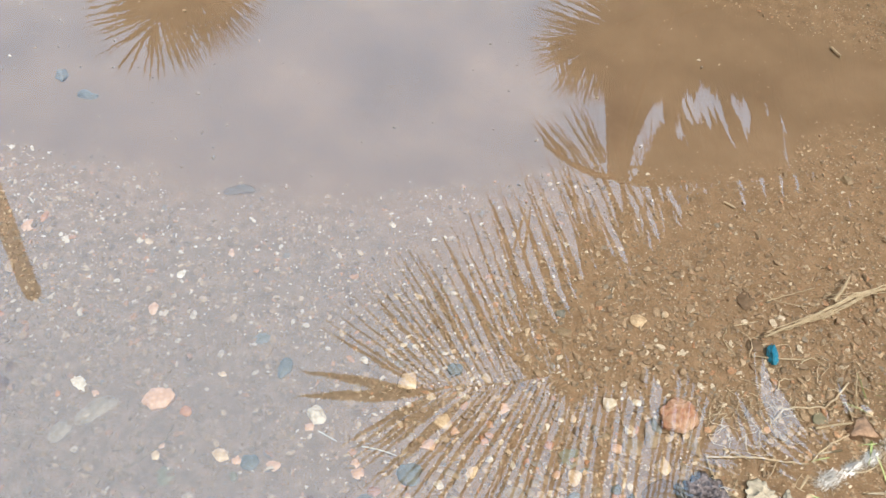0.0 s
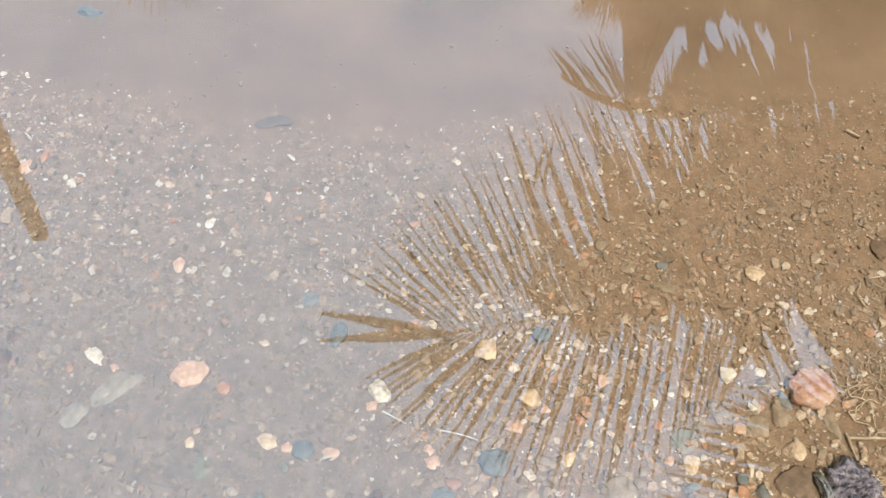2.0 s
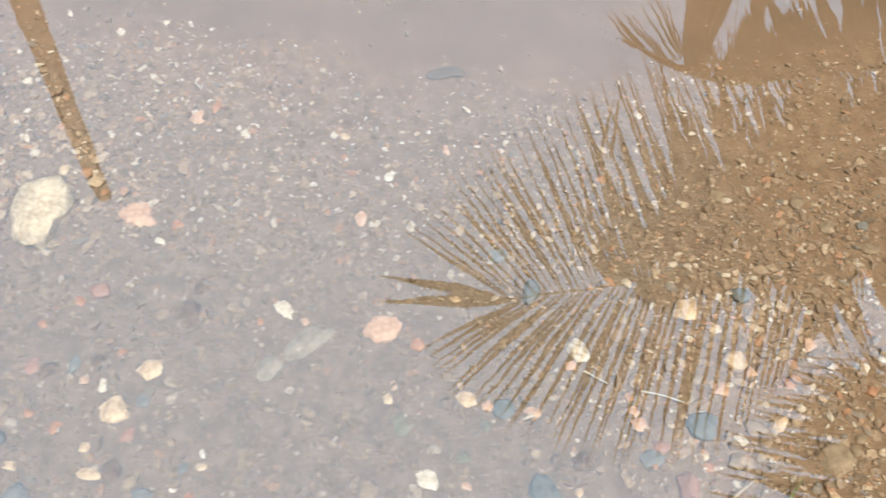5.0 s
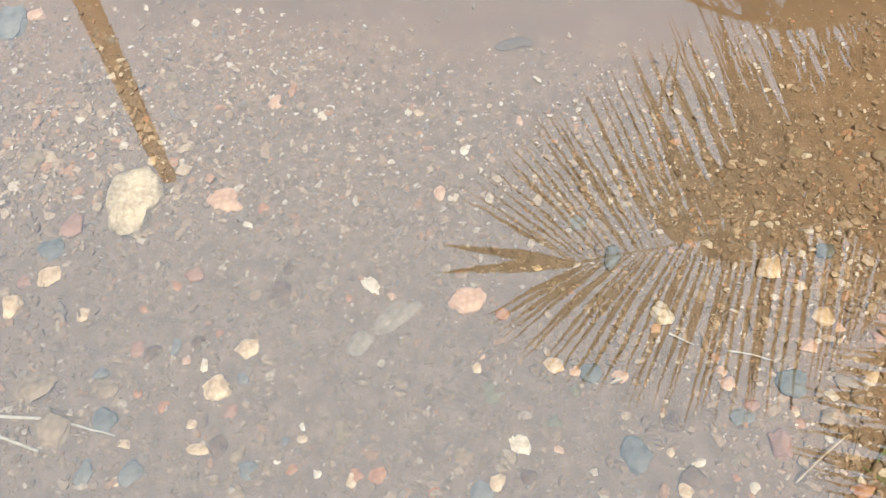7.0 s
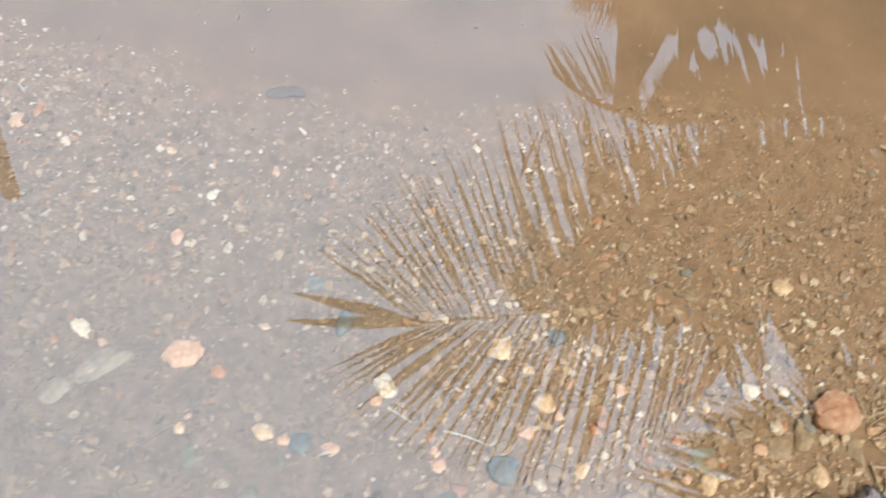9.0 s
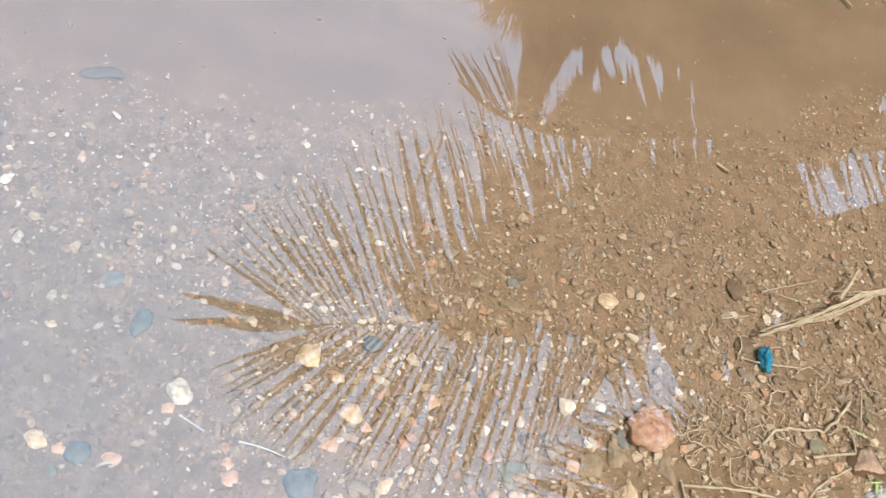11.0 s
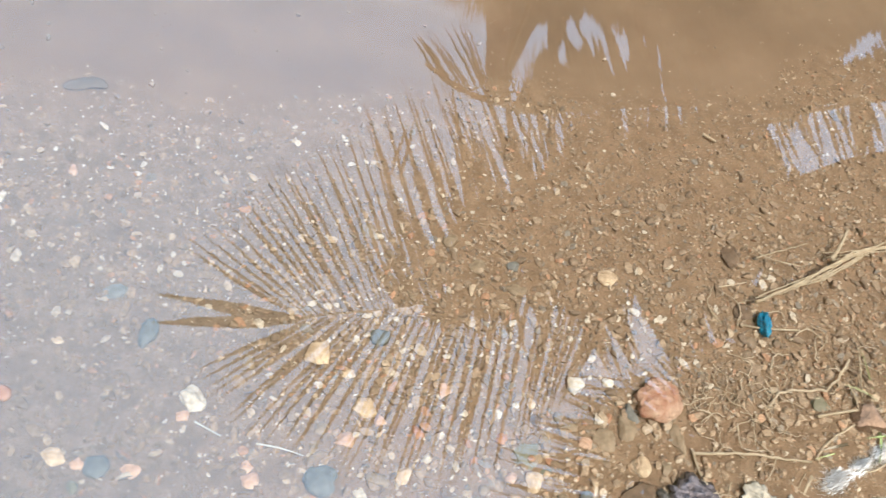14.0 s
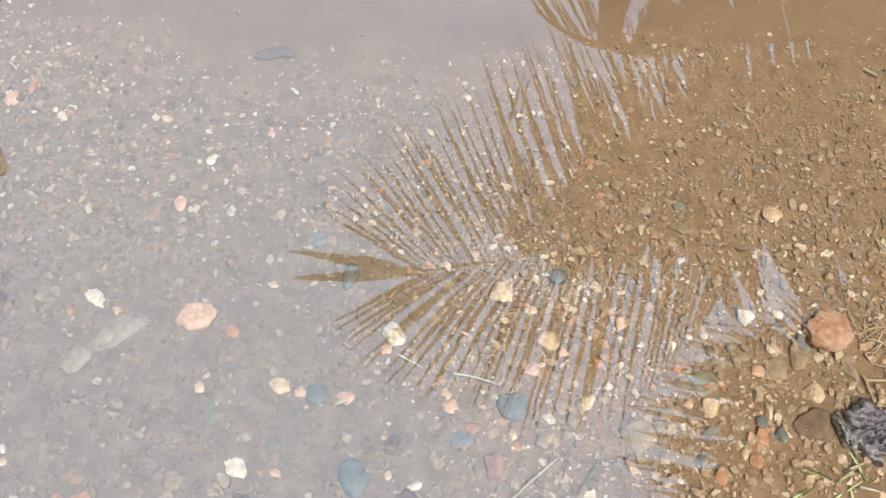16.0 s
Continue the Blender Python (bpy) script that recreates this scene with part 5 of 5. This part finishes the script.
def fluff(owner, x, y, w, d, turn, n, seed):
    """The loose fibres that stand out all over a wad, in one mesh."""
    rng, verts, faces = random.Random(seed), [], []
    c, sn = math.cos(radians(turn)), math.sin(radians(turn))
    for _ in range(n):
        px, py = rng.gauss(0, w * 0.24), rng.gauss(0, d * 0.24)
        p = Vector((x + c * px - sn * py, y + sn * px + c * py, 0))
        p.z = height(p.x, p.y) + rng.uniform(0.007, 0.018) * math.exp(-((px / w) ** 2 + (py / d) ** 2) * 4)
        way = Vector((rng.gauss(0, 1), rng.gauss(0, 1), rng.uniform(-0.1, 0.5))).normalized()
        turnby = Vector((rng.gauss(0, 1), rng.gauss(0, 1), rng.gauss(0, 0.3)))
        step, thick = rng.uniform(0.0010, 0.0026), rng.uniform(0.00025, 0.00045)
        for k in range(6):
            side = way.cross(Vector((0.1, 0.2, 1))).normalized() * thick * (1 - k / 7)
            verts += [p - side, p + side, p + Vector((0, 0, thick * 1.2))]
            if k:
                q = len(verts) - 6
                faces += [(q, q + 3, q + 5, q + 2), (q + 1, q + 2, q + 5, q + 4), (q, q + 1, q + 4, q + 3)]
            way = (way + turnby * 0.28).normalized()
            p = p + way * step
            p.z = max(min(p.z, -0.001 - 0.0004 * k), height(p.x, p.y) + 0.001)
    me = bpy.data.meshes.new("fluff")
    me.from_pydata([tuple(v) for v in verts], [], faces)
    ob = tagged(part("fluff", me, FOAM, owner), kind="stuff")
    ob.matrix_parent_inverse = owner.matrix_world.inverted()


for k, (x, y, w, d, h, turn, label) in enumerate((
        (0.642, 0.372, 0.048, 0.024, 0.012, 24, "dirty white fibre wad on the bank"), (0.682, 0.391, 0.036, 0.014, 0.008, 28, "twisted dirty white fibre wad"),
        (0.712, 0.406, 0.034, 0.018, 0.010, 35, "torn tuft of dirty white fibre"), (0.757, 0.424, 0.050, 0.042, 0.018, 15, "fluffy white fibre wad in the grass"))):
    wad = scrap("fibre_wad", x, y, w * 0.85, d * 0.85, h, turn, FOAM, label, "litter", 40 + k, min(0.003, -0.002 - h * 0.9 - height(x, y)), 0.42)
    fluff(wad, x, y, w * 1.05, d * 1.05, turn, 420, 300 + 20 * k)
rag = patch("rag", 0.455, 0.338, 0.070, 0.076, 0.026, 20, CLOTH, "crumpled purplish grey rag at the shore", "litter", 7, 3.6, 0.35, 1.2)
wisps(rag, 0.470, 0.352, 18, 0.022, 400, ROOT, 0.0008)
patch("rag_edge", 0.424, 0.336, 0.018, 0.062, 0.018, 14, FRAYED, "frayed whitish rag edge at the shore", "litter", 8, 3.0, 0.4, 1.2)
patch("husk", 0.536, 0.343, 0.044, 0.052, 0.014, 8, HUSK, "folded pale dry husk on the muddy bank", "husk", 10, 1.6, 0.35, 0.4)
patch("husk", 0.569, 0.332, 0.016, 0.040, 0.010, -18, HUSK, "narrow pale dry husk on the muddy bank", "husk", 11, 1.6, 0.3, 0.4)
stem("twig", [(0.612, 0.378, 0.010), (0.600, 0.362, 0.008), (0.588, 0.346, 0.005)], 0.0026, 0.0018, STRAW, "stiff dry stalk poking out of white fibre", "twig", 6, seed=31)
stem("root", [(0.673, 0.389, 0.006), (0.692, 0.384, 0.010), (0.711, 0.391, 0.010), (0.722, 0.398, 0.012), (0.730, 0.414, 0.010), (0.722, 0.428, 0.006)], 0.0012, 0.0009, ROOT, "looped pale root under white fibre", "root", 16, seed=32)
stem("twig", [(0.738, 0.556, 0.006), (0.722, 0.520, 0.012), (0.711, 0.478, 0.012)], 0.0013, 0.0011, STRAW, "thin upright dry stalk on the bank", "twig", 10, seed=33, wobble=0.0008)
stem("twig", [(0.483, 0.322, 0.010), (0.500, 0.328, 0.012), (0.518, 0.338, 0.008)], 0.0020, 0.0013, STRAW, "short pale straw between rag and husk", "straw", 6, seed=34)
stem("twig", [(0.618, 0.685, 0.004), (0.66, 0.699, 0.006), (0.705, 0.714, 0.004)], 0.0013, 0.0009, STRAW, "thin dry twig on the gravel", "twig", 8, seed=35, lift=0.010, wobble=0.0008)
stem("twig", [(0.616, 0.699, 0.004), (0.631, 0.686, 0.006), (0.681, 0.673, 0.004)], 0.0011, 0.0008, STRAW, "thin bent dry twig on the gravel", "twig", 8, seed=36, lift=0.010, wobble=0.0008)
stem("twig", [(0.70, 0.662, 0.008), (0.78, 0.703, 0.015), (0.86, 0.727, 0.014), (0.93, 0.744, 0.010)], 0.0016, 0.0009, STRAW, "split strand of a dry stalk", "twig", 18, seed=37, lift=0.015, wobble=0.001)
stem("twig", [(0.60, 0.622, 0.006), (0.65, 0.633, 0.008), (0.73, 0.678, 0.012)], 0.0012, 0.0009, STRAW, "thin strand beside a dry stalk", "twig", 12, seed=38, lift=0.010, wobble=0.001)
for i in range(54):
    rng = random.Random(900 + i)
    x, y, a = rng.gauss(0.545, 0.05), rng.gauss(0.485, 0.035), rng.uniform(0, 2 * math.pi)
    ln, bend = rng.uniform(0.015, 0.045), rng.uniform(-0.012, 0.012)
    stem("root", [(x, y, 0.002), (x + ln * 0.5 * math.cos(a) - bend * math.sin(a), y + ln * 0.5 * math.sin(a) + bend * math.cos(a), 0.006), (x + ln * math.cos(a), y + ln * math.sin(a), 0.002)],
         0.0007, 0.0004, ROOT, "hair-fine dry rootlet in a mat on the mud", "root", 7, seed=i + 60, wobble=0.0007)


def grass_clump(x, y, n, spread, length, seed, label, lean=(0.0, 0.0)):
    """A clump of narrow bent blades, green among dry ones."""
    rng = random.Random(seed)
    root = tagged(new("grass_clump"), label, "grass")
    root.location = (x, y, height(x, y))
    for i in range(n):
        bx, by = rng.gauss(0, spread), rng.gauss(0, spread * 0.6)
        a = rng.uniform(0, 2 * math.pi)
        ln, up = length * rng.uniform(0.5, 1.15), rng.uniform(0.05, 0.3)
        w = rng.uniform(0.0004, 0.0011) if rng.random() < 0.85 else rng.uniform(0.0013, 0.0022)
        bm, prev = bmesh.new(), None
        base = height(x + bx, y + by) - height(x, y)
        for k in range(7):
            u = k / 6
            px = bx + (math.cos(a) + lean[0]) * ln * u
            py = by + (math.sin(a) + lean[1]) * ln * u
            pz = base - 0.003 + up * ln * (u * 1.5 - 1.25 * u * u) + 0.006 * u + 0.004
            ww = w * (1 - u ** 2) + 0.0002
            side = Vector((-math.sin(a), math.cos(a), 0)) * ww
            c = Vector((px, py, pz))
            row = [bm.verts.new(c - side), bm.verts.new(c + Vector((0, 0, -ww * 0.5))), bm.verts.new(c + side)]
            if prev:
                bm.faces.new((prev[0], prev[1], row[1], row[0]))
                bm.faces.new((prev[1], prev[2], row[2], row[1]))
            prev = row
        part("blade", bm, GRASS if rng.random() < 0.6 else DRYGRASS, root)
    return root


grass_clump(0.835, 0.488, 84, 0.034, 0.050, 1, "clump of thin green grass mixed with dry blades", (-0.2, 0.2))
grass_clump(0.885, 0.455, 40, 0.036, 0.058, 2, "straggling grass clump, more dry than green")
grass_clump(0.78, 0.458, 16, 0.030, 0.045, 3, "sparse tuft of dry grass on mud")
for k, (x0, y0, x1, y1, up) in enumerate(((0.80, 0.425, 1.00, 0.520, 0.03), (0.78, 0.410, 0.96, 0.455, 0.015), (0.79, 0.416, 0.93, 0.470, 0.02), (0.84, 0.47, 0.80, 0.555, 0.02), (0.76, 0.46, 0.78, 0.53, 0.02))):
    stem("straw", [(x0, y0, 0.006), (x0 * 0.6 + x1 * 0.4, y0 * 0.6 + y1 * 0.4 + 0.006, up), (x1, y1, 0.008)], 0.0008, 0.0005, DRYGRASS, "long bent dry grass stalk on the bank", "straw", 14, seed=k + 90, wobble=0.0005)
grass_clump(0.395, 0.272, 14, 0.03, 0.045, 4, "tuft of green and dry blades at the shore", (-0.3, 0))
grass_clump(0.70, 0.36, 14, 0.04, 0.05, 5, "sparse dry tuft by white fibre")
grass_clump(0.085, 0.266, 6, 0.008, 0.05, 6, "few green blades at the water's edge", (0.5, 0.1))


# ---- gravel ----
def pebble_shapes(count, sub, seed):
    out = []
    for k in range(count):
        bm = lump(seed + k, 0.54, 0.54, 0.54, sub, 0.20, 0.5 if k % 3 == 0 else 0.0, 0.48)
        out.append((np.array([v.co[:] for v in bm.verts]), np.array([[v.index for v in f.verts] for f in bm.faces])))
        bm.free()
    return out


def scatter(seed, n, keep):
    """n places over the puddle bed, thinned out by keep(x, y), a chance between 0 and 1."""
    rng = np.random.default_rng(seed)
    x, y = rng.uniform(-1.3, 1.38, n), rng.uniform(0.15, 1.6, n)
    rim = smooth_step(1.36 - np.abs(x - 0.04) + 0.05 * waves(3 * x, 5 * y), 0.0, 0.16) * smooth_step(y + 0.05 * waves(5 * x, 3 * y), 0.14, 0.24) * smooth_step(1.62 - y + 0.05 * waves(4 * x, 3 * y), 0.0, 0.2)
    ok = rng.random(n) < keep(x, y) * rim
    return x[ok], y[ok], rng


def gravel_here(x, y):
    """How thick the gravel lies: dense in the middle, thin in the muddy near left and in the silt."""
    pale = 1 - 0.985 * silt_amount(x, y)
    muddy = smooth_step(0.60 - y + 0.06 * waves(3 * x, 3 * y), -0.05, 0.16) * smooth_step(0.02 - x, -0.08, 0.12)
    patch = 0.75 + 0.25 * waves(4 * x + 1, 4 * y)
    return np.clip(pale * (1 - 0.4 * muddy) * (1 - 0.93 * trodden(x, y)) * (1 - 0.10 * smooth_step(x, 0.5, 0.85)) * patch, 0, 1)


def trodden(x, y):
    """Where the bank's mud lies over the gravel."""
    return smooth_step((0.455 + 0.22 * (x - 0.42) + 0.02 * waves(5 * x, 7 * y)) - y, -0.03, 0.06) * smooth_step(x, 0.15, 0.3)


def coated_here(x, y):
    return np.clip((0.85 * trodden(x, y) + 0.45 * smooth_step(x, 0.45, 0.8)) * (1 - silt_amount(x, y)) * (0.7 + 0.3 * waves(5 * x, 5 * y)), 0, 1)


def joined_gravel(name, label, seed, n, low, high, shapes, power, floor=0.0, mat=None, where=gravel_here):
    x, y, rng = scatter(seed, n, lambda a, b: np.maximum(where(a, b), floor * (1 - silt_amount(a, b)) * (1 - trodden(a, b))))
    size = low + (high - low) * rng.random(len(x)) ** power
    fine = 1 - 0.38 * smooth_step(y, 0.6, 0.95)
    size = size * fine * (1 + (0.5 if low > 0.003 else 0) * smooth_step(-x, 0.4, 0.85) * smooth_step(y, 0.5, 0.75))
    verts, faces, base = [], [], 0
    z = bed(x, y)
    for i in range(len(x)):
        v, f = shapes[i % len(shapes)]
        a, b = rng.uniform(0, 2 * math.pi), rng.uniform(-0.5, 0.5)
        sx, sy, sz = size[i] * rng.uniform(0.85, 1.3), size[i] * rng.uniform(0.65, 1.0), size[i] * rng.uniform(0.4, 0.75)
        p = v * (sx, sy, sz)
        p = np.stack([p[:, 0], p[:, 1] * math.cos(b) - p[:, 2] * math.sin(b), p[:, 1] * math.sin(b) + p[:, 2] * math.cos(b)], -1)
        q = np.stack([p[:, 0] * math.cos(a) - p[:, 1] * math.sin(a) + x[i], p[:, 0] * math.sin(a) + p[:, 1] * math.cos(a) + y[i], p[:, 2] + min(z[i] + sz * 0.2, -0.001 - sz * 0.55)], -1)
        verts.append(q)
        faces.append(f + base)
        base += len(v)
    verts, faces = np.concatenate(verts), np.concatenate(faces)
    me = bpy.data.meshes.new(name)
    me.vertices.add(len(verts))
    me.vertices.foreach_set("co", verts.ravel())
    me.loops.add(faces.size)
    me.loops.foreach_set("vertex_index", faces.ravel())
    me.polygons.add(len(faces))
    me.polygons.foreach_set("loop_start", np.arange(0, faces.size, 3))
    me.polygons.foreach_set("use_smooth", np.ones(len(faces), bool))
    me.update(calc_edges=True)
    me.validate()
    return tagged(part(name, me, mat or GRAVEL, sharp=30), label, "gravel", kind="stuff")


joined_gravel("gravel", "mixed tan, grey and orange river gravel under water", 11, 36000, 0.0075, 0.0185, pebble_shapes(16, 2, 900), 2.2, where=lambda x, y: gravel_here(x, y) * (1 - 0.35 * smooth_step(x, -0.35, -0.1)) * (1 - 0.3 * smooth_step(y, 0.54, 0.72)))
joined_gravel("fine_gravel", "fine tan and grey gravel covering the bed", 13, 76000, 0.0045, 0.0092, pebble_shapes(12, 1, 930), 1.3)
joined_gravel("grit", "fine brown and pale grit between the gravel", 12, 78000, 0.0022, 0.0050, pebble_shapes(10, 1, 950), 1.4, 0.6)

joined_gravel("muddy_gravel", "mud-coated brown gravel trodden into the bank", 14, 46000, 0.0060, 0.0165, pebble_shapes(12, 1, 970), 1.7, 0.0, MUDDY, coated_here)
joined_gravel("muddy_grit", "mud-coated brown grit on the bank", 15, 60000, 0.0022, 0.0060, pebble_shapes(8, 1, 990), 1.5, 0.0, MUDDY, coated_here)

# the pebbles nearest to the walk, each a piece of its own
shared = []
for k, (v, f) in enumerate(pebble_shapes(12, 2, 700)):
    me = bpy.data.meshes.new("pebble")
    me.from_pydata(v.tolist(), [], f.tolist())
    me.polygons.foreach_set("use_smooth", [True] * len(me.polygons))
    me.set_sharp_from_angle(angle=radians(30))
    me.materials.append(PEBBLE)
    shared.append(me)
rng = random.Random(77)
made = 0
while made < 290:
    x, y = rng.uniform(-0.25, 0.62), rng.uniform(0.30, 0.74)
    if rng.random() > float(gravel_here(np.array(x), np.array(y))):
        continue
    s = rng.uniform(0.007, 0.013) if rng.random() < 0.88 else rng.uniform(0.013, 0.019)
    ob = new("pebble", shared[made % 12])
    ob.matrix_world = pose(x, y, min(height(x, y) + s * 0.10, -0.001 - s * 0.4), rng.uniform(-25, 25), rng.uniform(-25, 25), rng.uniform(0, 360)) @ Matrix.Diagonal((s * rng.uniform(0.9, 1.3), s * rng.uniform(0.7, 1), s * rng.uniform(0.45, 0.75), 1))
    ob.parent = ground
    made += 1
